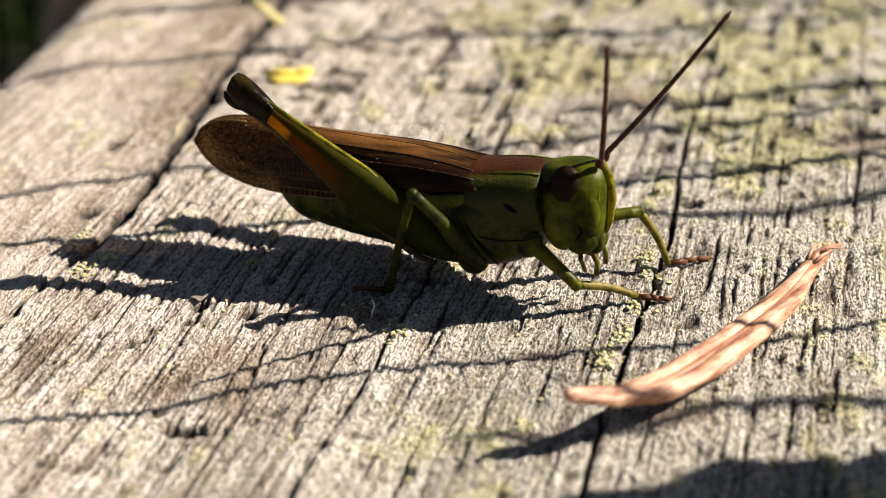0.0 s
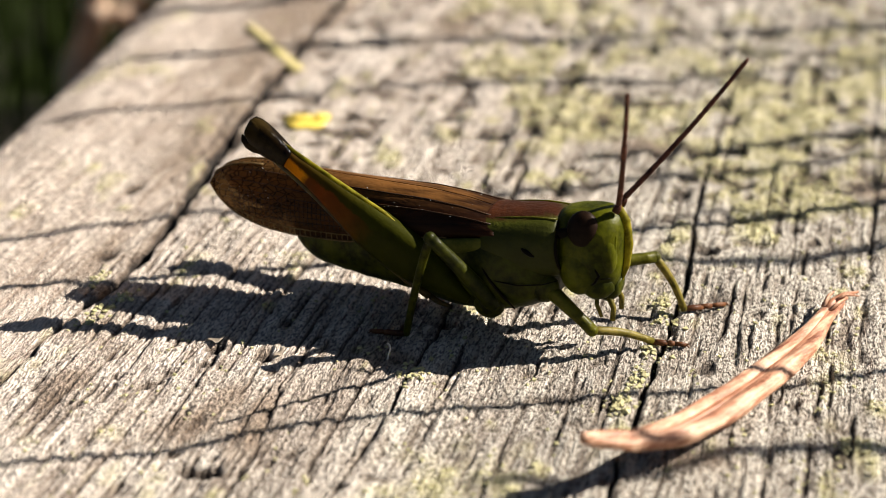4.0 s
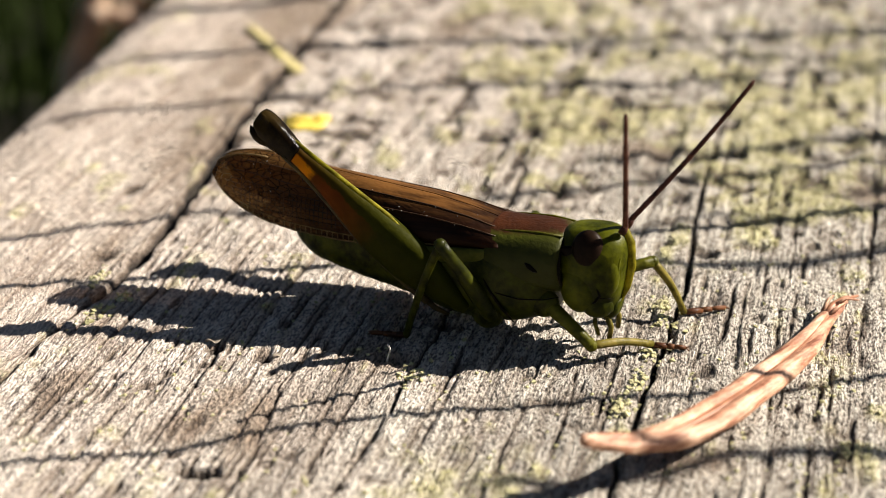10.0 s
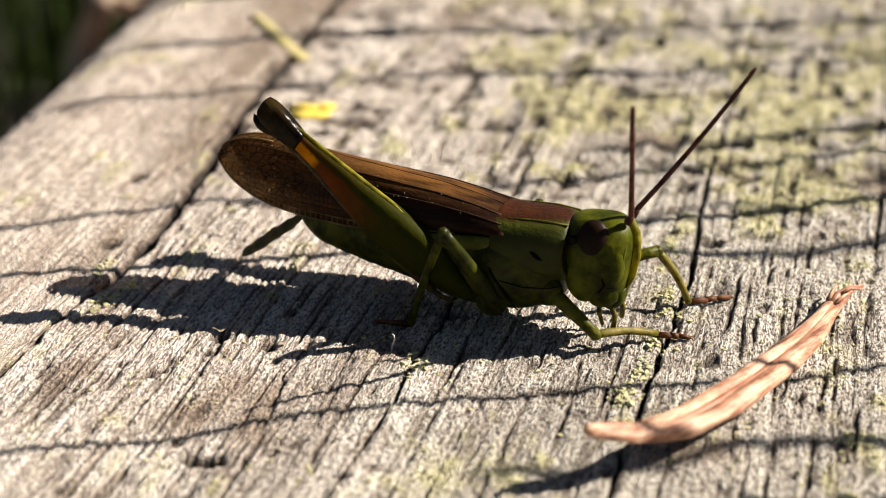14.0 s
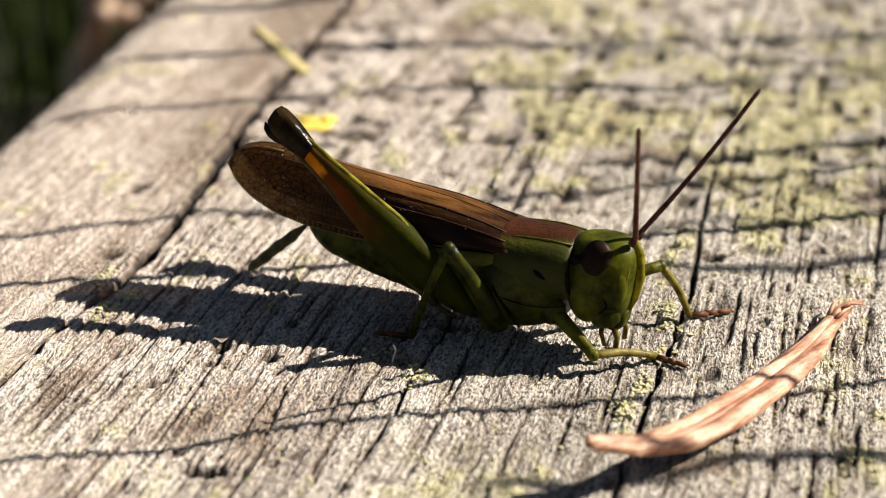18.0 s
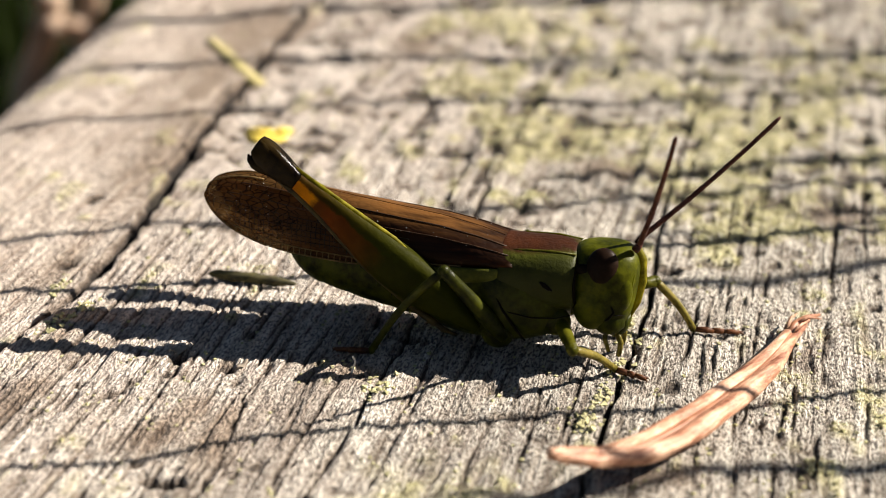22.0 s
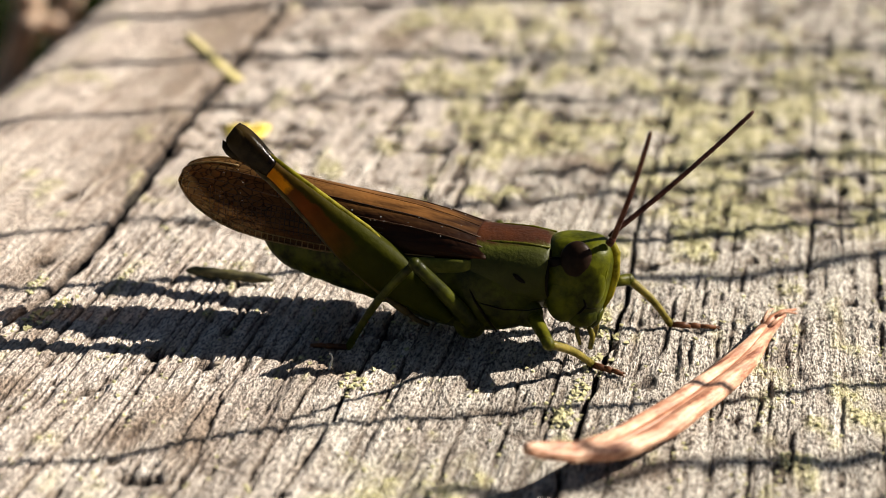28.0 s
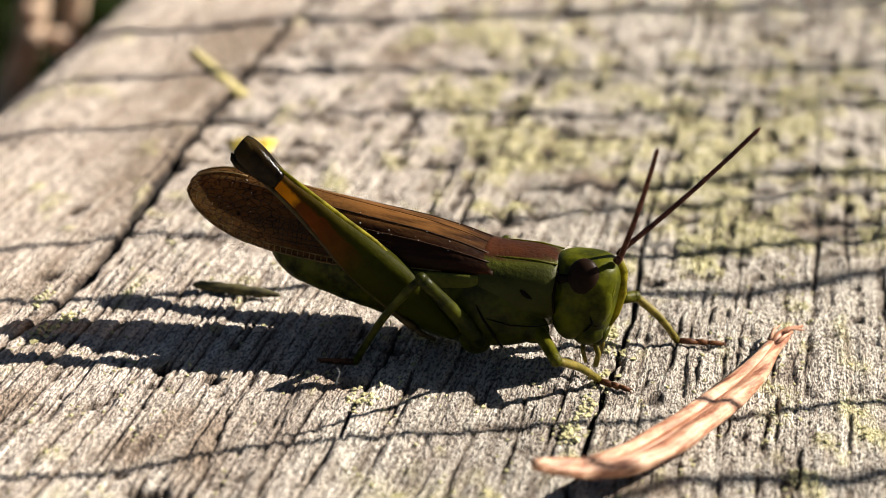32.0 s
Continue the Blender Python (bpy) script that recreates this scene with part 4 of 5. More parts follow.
def build_grasshopper():
    g = thing("grasshopper", "green grasshopper with brown folded wings standing on timber", "insect")
    part("abdomen", loft([(-11.3, 0, 6.5, 0.3, 0.35), (-10.7, 0, 6.1, 0.9, 1.0), (-9.4, 0, 5.7, 1.5, 1.75), (-7, 0, 5.55, 2.1, 2.35), (-3, 0, 5.1, 2.55, 2.9), (1, 0, 4.7, 2.7, 3.35), (5, 0, 4.4, 2.7, 3.6), (7.5, 0, 4.4, 2.4, 3.3)], 28, 2.2, 6, segment_swell), BELLY, g, "olive green ringed abdomen")
    part("thorax", loft([(-1.0, 0, 4.8, 2.5, 2.8), (2.0, 0, 4.4, 3.2, 3.5), (5, 0, 4.2, 3.55, 3.6), (7.5, 0, 4.2, 3.45, 3.5), (9.5, 0, 4.3, 2.9, 3.1), (10.6, 0, 4.5, 2.1, 2.6)], 28, 2.6, 4), GREEN, g)
    part("pronotum", loft([(5.7, 0, 6.0, 3.02, 2.3), (5.85, 0, 6.0, 3.2, 2.5), (6.5, 0, 5.95, 3.28, 2.52), (7.6, 0, 5.9, 3.3, 2.52), (9.0, 0, 5.85, 3.25, 2.58), (10.4, 0, 5.83, 3.1, 2.5), (11.15, 0, 5.8, 2.9, 2.42), (11.4, 0, 5.8, 2.7, 2.3)], 36, 2.45, 4), SADDLE, g, "green saddle with brown top and pale edges")
    for s in (-1, 1):
        part("side_keel", tube([(5.9, s * 1.8, 8.1), (8, s * 1.72, 8.17), (9.6, s * 1.68, 8.18), (11.4, s * 1.55, 8.02)], [0.08, 0.12, 0.12, 0.08], 6), LEG, g, "pale narrow keel")
        wing = part("fore_wing", tegmen(s), WING, g, "brown veined translucent fore wing")
        for v0, v1, x0, x1, r in ((0.1, 0.12, 6.5, -14.5, 0.075), (0.3, 0.3, 6.5, -15.5, 0.06), (0.42, 0.45, -1.0, -16.0, 0.05), (0.5, 0.54, -1.0, -16.2, 0.04), (0.56, 0.62, -1.0, -15.8, 0.05), (0.64, 0.71, -1.0, -15.4, 0.04), (0.7, 0.8, -1.5, -15.0, 0.05)):
            part("vein", wing_vein(s, v0, v1, x0, x1, r), VEIN, wing)
        part("wing_edge", wing_vein(s, 0.985, 0.985, 5.5, -12.8, 0.1), MARGIN, wing, "pale lower wing edge")
        # Pale tube round the wing tip; its tone carries the gold rim light.
        tip = [wing_point(-12.6 - 4.86 * math.sin(radians(5 * k)), 0.985, s, 0.03) for k in range(18)] + [wing_point(-12.6 - 4.86 * math.sin(radians(88 - 5 * k)), 0.03, s, 0.03) for k in range(18)]
        part("tip_lit_rim", tube(tip, [0.085] * len(tip), 6), MARGIN, wing, "pale rounded wing tip edge with rim light in its colour")
        part("inner_edge_vein", wing_vein(s, 0.86, 0.88, 3.0, -15.4, 0.07), MARGIN, wing)
        part("edge_ladder", ladder(s, 0.87, 0.985, -1.0, -15.2, 30, 0.045), MARGIN, wing, "pale ladder of cross veins")
        # Tiny pale beads stand in for bright glints on the wing.
        rng = random.Random(31 + s)
        for _ in range(20):
            grain = bmesh.new()
            x, v = rng.choice((rng.uniform(-16.0, -9.0), rng.uniform(-4, 5))), rng.uniform(0.06, 0.75)
            if x > -5:
                v *= 0.45
            ball(grain, wing_point(x, v, s, 0.06), [rng.uniform(0.02, 0.042)] * 3, 6, 4)
            part("glint_bead", grain, THREAD, wing)
        part("vein_net", ladder(s, 0.45, 0.8, -2.0, -15.0, 34, 0.035), VEIN, wing)
        part("wing_stripe", loft([(-2.6, s * 2.75, 6.2, 0.05, 0.08), (0.5, s * 3.02, 6.28, 0.25, 0.5), (3.4, s * 3.1, 6.36, 0.28, 0.62), (5.2, s * 3.1, 6.5, 0.25, 0.56), (6.2, s * 2.85, 6.6, 0.1, 0.35)], 10, 2.2, 4), PALE, g, "pale green stripe")
        eye = bmesh.new()
        ball(eye, (0, 0, 0), (1.2, 0.7, 1.4), 22, 14)
        bmesh.ops.transform(eye, matrix=pose(0.0134, s * 0.00192, 0.0071 - s * 0.0003, s * 14, 10, 0), verts=eye.verts)
        part("eye", eye, EYE, g, "dark brown shiny compound eye")
        part("antenna_base", tube([(15.6, s * 0.66, 8.35), (15.8, s * 0.7, 8.7), (15.95, s * 0.72, 8.95)], [0.3, 0.28, 0.2], 10), CLUB, g)
        socket = bmesh.new()
        ball(socket, (15.1, s * 1.2, 7.6), (0.3, 0.2, 0.45), 12, 8)
        part("antenna_socket", socket, BLACK, g, "dark antenna socket")
        part("cheek_seam", tube([(14.1, s * 2.25, 4.5), (14.3, s * 2.15, 3.9), (13.9, s * 2.1, 3.3), (13.4, s * 1.95, 2.9)], [0.06, 0.12, 0.1, 0.05], 6), BLACK, g, "dark seam")
        part("lobe_seam", tube([(5.9, s * 3.3, 4.7), (6.7, s * 3.5, 3.85), (8.4, s * 3.42, 3.5), (10.2, s * 3.0, 3.45), (11.3, s * 2.5, 3.6)], [0.03, 0.05, 0.06, 0.05, 0.03], 6), BLACK, g, "dark seam under the saddle")
        part("pleuron_seam", tube([(5.6, s * 3.42, 5.3), (6.3, s * 3.6, 4.0), (7.2, s * 3.52, 2.6), (7.9, s * 3.2, 1.5)], [0.04, 0.1, 0.12, 0.06], 6), BLACK, g, "dark seam between the side plates")
        part("pleuron_seam", tube([(3.3, s * 3.3, 5.6), (4.0, s * 3.5, 4.4), (4.9, s * 3.5, 2.8)], [0.05, 0.14, 0.08], 6), BLACK, g, "dark seam between the side plates")
        spot = bmesh.new()
        tube([(9.0, s * 3.2, 6.35), (9.3, s * 3.24, 6.15), (9.65, s * 3.2, 5.85), (9.9, s * 3.14, 5.7)], [0.08, 0.2, 0.16, 0.05], 8, spot)
        part("side_spot", spot, BLACK, g, "small black spot")
        part("eye_streak", loft([(11.3, s * 2.06, 7.15, 0.1, 0.25), (11.8, s * 2.12, 7.1, 0.2, 0.45), (12.4, s * 2.1, 7.0, 0.24, 0.6)], 10, 2.0, 4), BLACK, g, "dark streak behind the eye")
        cheek = bmesh.new()
        ball(cheek, (12.6, s * 1.72, 4.3), (1.45, 0.92, 2.1), 20, 12)
        part("cheek", cheek, HEAD, g, "rounded green cheek plate")
        plate = bmesh.new()
        ball(plate, (14.75, s * 1.3, 5.6), (0.85, 0.9, 2.0), 18, 12)
        part("face_plate", plate, HEAD, g)
        part("mandible_gap", tube([(13.9, s * 2.16, 3.75), (14.5, s * 1.98, 3.6), (15.0, s * 1.62, 3.5)], [0.04, 0.05, 0.02], 6), BLACK, g, "dark seam above the jaw")
        part("jaw", loft([(12.6, s * 1.5, 3.0, 0.3, 0.5), (13.4, s * 1.6, 2.75, 0.55, 0.85), (14.4, s * 1.45, 2.7, 0.6, 0.8), (15.0, s * 1.1, 2.8, 0.4, 0.5)], 14, 2.2, 4), HEAD, g, "green jaw plate")
        part("face_side_ridge", tube([(15.4, s * 1.0, 8.0), (15.6, s * 1.35, 6.6), (15.3, s * 1.6, 4.8), (14.8, s * 1.5, 3.4)], [0.06, 0.14, 0.14, 0.04], 8), HEAD, g)
        part("palp", tube([(14.2, s * 0.8, 2.2), (14.75, s * 1.0, 0.9), (14.6, s * 1.1, -0.1)], [0.26, 0.22, 0.2], 8), SHIN, g, "yellow palp")
        part("palp", tube([(13.6, s * 1.0, 2.3), (13.6, s * 1.3, 1.2), (13.9, s * 1.4, 0.3)], [0.2, 0.18, 0.15], 8), SHIN, g, "yellow palp")
    collar = [(11.42, 2.74 * math.cos(radians(a)), 5.75 + 2.3 * math.sin(radians(a))) for a in range(-60, 241, 10)]
    part("collar_seam", tube(collar, [0.13] * len(collar), 6), BLACK, g, "dark seam behind the head")
    part("head", head_mesh(), HEAD, g, "green smooth head")
    part("mouth_shield", loft([(13.3, 0, 2.1, 0.7, 0.5), (14.2, 0, 1.9, 1.15, 0.75), (15.05, 0, 2.3, 1.0, 0.7), (15.35, 0, 2.7, 0.5, 0.3)], 16, 2.2, 4), HEAD, g)
    part("face_ridge", tube([(15.6, 0, 8.5), (16.05, 0, 7.4), (16.08, 0, 5.6), (15.75, 0, 3.9), (15.3, 0, 2.7)], [0.26, 0.36, 0.36, 0.26, 0.08], 10), LIT_RIDGE, g, "pale lit face ridge")

    moving = []
    for side, rows in ((-1, NEAR_FEMUR), (1, FAR_FEMUR)):
        size = 0.98 if side < 0 else 0.93
        thigh = part("hind_femur", lengthen(thigh_mesh(), size), THIGH if side < 0 else INNER_THIGH, g, "green and orange hind thigh" if side < 0 else "orange red inner face of hind thigh")
        part("knee", lengthen(knee_mesh(), size), KNEE, thigh, "dark brown knee")
        # Light on the knee's upper edge, built as a paler olive tube.
        part("knee_lit_rim", lengthen(tube([(17.2, 0, 0.8), (18.4, 0, 0.9), (19.8, 0, 1.03), (20.8, 0, 0.98)], [0.12, 0.14, 0.14, 0.08], 8), size), SADDLE_TOP, thigh, "olive brown tube standing in for light on the knee's top")
        # Upper keel left off near the hip, in place of shade falling there.
        part("upper_keel", tube([(6.6, 0, 1.42), (8.4, 0, 1.46), (11.2, 0, 1.18), (14, 0, 1.0), (17.4, 0, 0.84)], [0.04, 0.2, 0.24, 0.2, 0.14], 8), LIT_RIDGE, thigh, "yellow green ridge, only its sunlit length")
        part("flank_ridge", tube([(7.0, side * 1.02, 0.75), (9.5, side * 0.92, 0.62), (12.5, side * 0.72, 0.5), (15.5, side * 0.58, 0.45)], [0.04, 0.1, 0.09, 0.03], 6), LEG, thigh, "narrow olive flank ridge")
        part("lower_keel", tube([(2.0, 0.0, -1.1), (4.7, 0, -1.92), (8.4, 0, -1.96), (11.2, 0, -1.46), (14, 0, -0.92), (17.4, 0, -0.58)], [0.05, 0.13, 0.15, 0.13, 0.11, 0.08], 8), LIT_RIDGE, thigh)
        shin_pts = smooth_rows([(20.2, 0, -0.6), (17.4, 0, -0.76), (14, 0, -1.08), (11.2, 0, -1.52), (8.4, 0, -1.95), (4.7, 0, -2.05), (2.0, 0, -1.95)], 3)
        part("hind_tibia", tube(shin_pts, [0.26 if 3 < i < 16 else 0.3 for i in range(len(shin_pts))], 8), SADDLE_TOP, thigh, "olive brown folded shin")
        for i in range(8):
            x = 15.4 - 1.55 * i
            z = float(np.interp(x, [2.0, 4.7, 8.4, 11.2, 14, 17.4], [-1.95, -2.05, -1.95, -1.52, -1.08, -0.76])) - 0.2
            p = Vector((x, 0.12 * side, z))
            part("spine", tube([p, p + Vector((-0.1, 0.06 * side, -0.24)), p + Vector((-0.3, 0.12 * side, -0.52))], [0.08, 0.06, 0.012], 6), BLACK, thigh)
        part("hind_foot", tube([(2.2, 0, -1.9), (1.3, side * 0.3, -2.1), (0.2, side * 0.6, -1.9)], [0.24, 0.22, 0.14], 8), SADDLE_TOP, thigh)
        keyed = []
        for t, angle in rows:
            angle += -3.2 if side < 0 else 1.5
            c, s = math.cos(radians(angle)), math.sin(radians(angle))
            hip = on_board(HIP, side * 3.4, 2.6)
            keyed.append((t, along(hip, hip + Vector((-c, side * (-0.03 if side < 0 else 0.09), s)), (0, 0, 1))))
        moving.append((thigh, keyed))

    for base, rows, length, bend in ((on_board(15.9, -0.72, 8.9), NEAR_ANTENNA, 11.4, -0.25), (on_board(15.9, 0.72, 8.9), FAR_ANTENNA, 13.2, -0.2)):
        feeler = part("antenna", antenna_mesh(length, bend), CLUB, g, "brown ringed antenna")
        moving.append((feeler, [(t, along(base, base + Vector(d), (0, 0, 1))) for t, *d in rows]))

    # legs: hip, thigh, shin; from a time on: ankle, toes, bend towards
    legs = [
        ("fore", (10.4, -2.2, 2.7), 4.3, 5.3, [(0.0, (19.65, -14.75), (22.3, -14.6), (0, -1, -0.35)), (16.7, (19.7, -16.1), (21.97, -16.85), (0, -1, -0.2)), (20.08, (19.7, -16.1), (21.97, -16.85), (-0.1, -1, 0.35))]),
        ("fore", (10.6, 2.3, 2.4), 6.6, 5.0, [(0.0, (21.3, -9.0), (24.5, -6.96), (0.6, 0.5, 1)), (20.08, (24.74, -7.94), (28.4, -7.42), (0.6, 0.5, 1))]),
        ("middle", (6.2, -3.0, 1.6), 7.9, 9.6, [(0.0, (1.4, -17.6), (-1.4, -18.2), (-0.05, -0.35, 1)), (20.08, (1.6, -18.2), (-1.2, -18.9), (-0.05, -0.35, 1))]),
        ("middle", (5.6, 2.8, 2.2), 6.9, 7.0, [(0.0, (4.0, -4.4), (1.4, -3.2), (-0.2, 1, 0.25)), (20.08, (5.5, -4.6), (2.8, -3.4), (-0.2, 1, 0.25))]),
    ]
    times = [r[0] for r in GAIT]
    for kind, hip, l1, l2, stands in legs:
        femur = part(kind + "_femur", limb_mesh(l1, 0.6 if kind == "fore" else 0.7, 0.42), LEG if kind == "fore" else GREEN, g)
        tibia = part(kind + "_tibia", spiny(limb_mesh(l2, 0.35, 0.26, 1.12, 0.05), (l2 * 0.4, 0, -0.15), (l2, 0, -0.15), 4, (0, 0, -1)), SHIN if kind == "fore" else BELLY, g, "yellow green shin" if kind == "fore" else "olive shin")
        reach = (Vector(stands[0][1]) - Vector(stands[0][2])).length
        coxa = bmesh.new()
        ball(coxa, (hip[0] - 0.5, hip[1] * 0.92, hip[2] + 0.1), (1.25, 0.8, 1.15), 14, 9)
        part(kind + "_coxa", coxa, BELLY, g, "olive leg base")
        foot = part(kind + "_foot", foot_mesh(reach), FOOT, g, "reddish clawed foot")
        kf, kt, kp = [], [], []
        for t in times:
            m = gait(t)
            s = [x for x in stands if x[0] <= t][-1]
            lift = 1.2 if len(stands) > 1 and 0 <= t - stands[-1][0] < 0.05 else 0.0
            ankle_w = on_board(*s[1], rest_height(*s[1]) + 0.35 + lift)
            toe_w = on_board(*s[2], rest_height(*s[2]) + 0.25 + lift)
            a = on_board(*hip)
            inv = m.inverted()
            b, toe = inv @ ankle_w, inv @ toe_w
            d = b - a
            r1, r2 = l1 / 1000, l2 / 1000
            dist = min(d.length, (r1 + r2) * 0.999)
            n = d.normalized()
            f = (r1 * r1 - r2 * r2 + dist * dist) / (2 * dist)
            h = math.sqrt(max(0.0, r1 * r1 - f * f))
            w = Vector(s[3])
            w = (w - n * w.dot(n)).normalized()
            knee = a + n * f + w * h
            kf.append((t, along(a, knee, (0, 0.2, 1))))
            kt.append((t, along(knee, b, (0.2, 0.2, 1))))
            kp.append((t, along(b - Vector((0, 0, 0.00025)), toe - Vector((0, 0, 0.0002)), (0, 0, 1))))
        moving += [(femur, kf), (tibia, kt), (foot, kp)]
    return g, moving


GRASSHOPPER, JOINTED = build_grasshopper()


def build_dropping():
    rows = [(0, 0, 0, 0.12, 0.12), (0.5, 0, 0.05, 0.38, 0.38), (1.4, 0.03, 0.0, 0.45, 0.43), (2.6, 0, 0.05, 0.47, 0.45), (3.8, 0.02, 0.0, 0.42, 0.42), (4.6, 0, 0.02, 0.33, 0.33), (5.3, 0, 0.0, 0.1, 0.1)]
    ob = finish("dropping", lengthen(loft(rows, 12, 2.0, 4, lambda x: 1 + 0.09 * math.sin(x * 5.1) + 0.05 * math.sin(x * 11.3)), 1.4), FRASS)
    return tagged(ob, "dark olive elongated grasshopper dropping", "dropping")


DROPPING_OB = build_dropping()


# ---------- loose things on the wood ----------
def lobe(rows, seed):
    """A rolled half of the leaf: x, y, z and radius in mm along it."""
    bm = bmesh.new()
    a, b = Vector(rows[0][:3]), Vector(rows[1][:3])
    cap = a + (a - b).normalized() * 0.4
    pts = smooth_rows([(*cap, 0.14)] + list(rows), 9)
    n = len(pts)
    rings = []
    for i, p in enumerate(pts):
        c = Vector(p[:3])
        d = (Vector(pts[min(i + 1, n - 1)][:3]) - Vector(pts[max(i - 1, 0)][:3])).normalized()
        side = Vector((d.y, -d.x, 0)).normalized()
        up = side.cross(d)
        ring = []
        for k in range(22):
            a = 2 * math.pi * k / 22
            crease = 1 + 0.05 * math.sin(5 * a + seed + 0.09 * i) + 0.035 * math.sin(9 * a - 0.21 * i + seed) + 0.05 * math.sin(i * 0.55 + 2 * a + seed)
            ring.append((c + (side * math.cos(a) * 1.04 + up * math.sin(a) * 0.92) * p[3] * 0.87 * crease) / 1000)
        rings.append(ring)
    skin_rings(bm, rings)
    return bm


def build_leaf():
    """A dry narrow leaf whose two margins are rolled up along the rib."""
    leaf = thing("dead_leaf", "curled reddish brown dry narrow leaf on timber", "leaf")
    far_side = [(18.17, -36.02, 4.2, 0.43), (19.59, -34.65, 3.6, 0.54), (21.48, -32.44, 2.8, 0.59), (23.41, -28.43, 1.9, 0.65), (26.07, -22.5, 1.25, 0.68), (28.42, -17.29, 0.98, 0.71), (30.54, -12.02, 0.85, 0.61), (31.99, -7.29, 0.75, 0.4), (33.39, -4.32, 0.6, 0.23)]
    near_side = [(18.18, -36.04, 4.05, 0.43), (19.67, -35.09, 3.45, 0.54), (21.6, -33.25, 2.65, 0.62), (23.99, -29.99, 1.75, 0.76), (26.35, -25.25, 1.1, 0.86), (28.8, -19.52, 0.83, 0.86), (30.87, -14.07, 0.7, 0.73), (32.26, -8.21, 0.6, 0.44), (33.21, -4.89, 0.45, 0.23)]
    part("rolled_margin", lobe(far_side, 0.4), LEAF, leaf)
    part("rolled_margin", lobe(near_side, 2.9), LEAF, leaf)
    mid = [[(a + b) / 2 for a, b in zip(p[:3], q[:3])] for p, q in zip(far_side[1:-1], near_side[1:-1])]
    rib = smooth_rows(mid, 5)
    part("rib", tube([Vector(p) + Vector((0, 0, 0.12)) for p in rib], [0.2 + 0.16 * math.sin(math.pi * i / (len(rib) - 1)) for i in range(len(rib))], 8), RIB, leaf, "sunken darker rib")
    end = Vector(far_side[-2][:3])
    part("stalk", tube([end, end + Vector((0.5, 1.6, 0.1)), end + Vector((1.3, 3.2, 0.0)), end + Vector((2.3, 4.2, -0.1))], [0.34, 0.3, 0.24, 0.1], 8), RIB, leaf, "frayed pinkish stalk end")
    for a, b, c in (((-0.2, 0.3, 0.2), (0.1, 1.6, 0.55), (0.5, 2.6, 0.5)), ((0.3, -0.2, 0.1), (1.0, 1.0, 0.4), (1.5, 2.3, 0.1)), ((0.5, 1.4, 0.1), (1.4, 2.2, 0.5), (2.4, 2.6, 0.3))):
        part("shred", tube([end + Vector(a), end + Vector(b), end + Vector(c)], [0.2, 0.15, 0.05], 6), LEAF, leaf)
    return leaf


build_leaf()


def build_straw():
    bm = bmesh.new()
    rest = surface(-38.0, 55.0) - 0.3
    fall = surface(-28.4, 43.0) - 0.3 - rest
    pts = smooth_rows([(-38.8, 56.2, 0.5), (-35, 51.5, 0.5), (-31.5, 46.8, 0.45), (-27.6, 42.2, 0.4)], 6)
    rings = []
    for i, p in enumerate(pts):
        f = i / (len(pts) - 1)
        w = 0.6 + 0.35 * f
        rings.append([on_board(p[0] + w * c * 0.77, p[1] + w * c * 0.64, p[2] + 0.35 * s + rest + fall * f) for c, s in oval(10)])
    skin_rings(bm, rings)
    tagged(finish("grass_fragment", bm, STRAW), "short yellow green grass blade fragment on timber", "grass blade")


build_straw()


def lump(name, centre, r, material, label, category, seed, n=3):
    rng = random.Random(seed)
    bm = bmesh.new()
    for _ in range(n):
        c = [centre[k] + rng.uniform(-0.7, 0.7) * r[k] for k in range(2)]
        ball(bm, (c[0], c[1], surface(*c) + 0.3 * r[2]), [q * rng.uniform(0.5, 0.9) for q in r], 8, 5)
    tagged(finish(name, bm, material), label, category)


lump("petal_crumb", (-21.2, 25.2), (2.0, 1.9, 0.45), CRUMB, "small bright yellow petal crumb on timber", "crumb", 1, 9)


def build_fibre():
    x, y = 1.0, -21.5
    z = surface(x, y)
    pts = smooth_rows([(x, y, z), (x + 0.1, y + 0.1, z + 0.5), (x + 0.25, y, z + 0.9), (x + 0.2, y, z + 1.25), (x + 0.05, y, z + 1.4)], 4)
    tagged(finish("fibre", tube(pts, [0.07] * len(pts), 6), THREAD), "tiny white curled plant fibre", "fibre")


build_fibre()


def wood_chip(x, y, length, wide, turn, lift):
    """A splinter that peels up from the wood."""
    bm = bmesh.new()
    rings = []
    z0 = rest_height(x, y)
    ca, sa = math.cos(turn), math.sin(turn)
    for i in range(9):
        f = i / 8
        px, pz = (f - 0.5) * length, z0 - 0.05 + 0.3 * lift * (f ** 2) + 0.08 * math.sin(f * 9)
        w = wide * math.sin(math.pi * (0.06 + 0.88 * f)) * (0.65 + 0.5 * math.sin(i * 2.7 + x) ** 2)
        rings.append([on_board(x + px * ca - w * c * sa, y + px * sa + w * c * ca, pz + 0.07 * s + 0.05 * math.sin(i * 1.9 + c * 2)) for c, s in oval(8)])
    skin_rings(bm, rings)
    tagged(finish("wood_chip", bm, CHIP), "small peeling grey wood splinter", "splinter", group="splinters on the timber")


for chip in ((-12.3, -21.9, 1.5, 0.5, 0.5, 0.5), (-7.0, -22.8, 1.3, 0.3, 1.2, 0.5), (12.5, -20.0, 1.3, 0.22, 1.4, 0.4), (23.0, 4.8, 1.4, 0.4, 0.4, 0.5), (9.4, 24.0, 2.0, 0.5, 1.3, 0.6)):
    wood_chip(*chip)


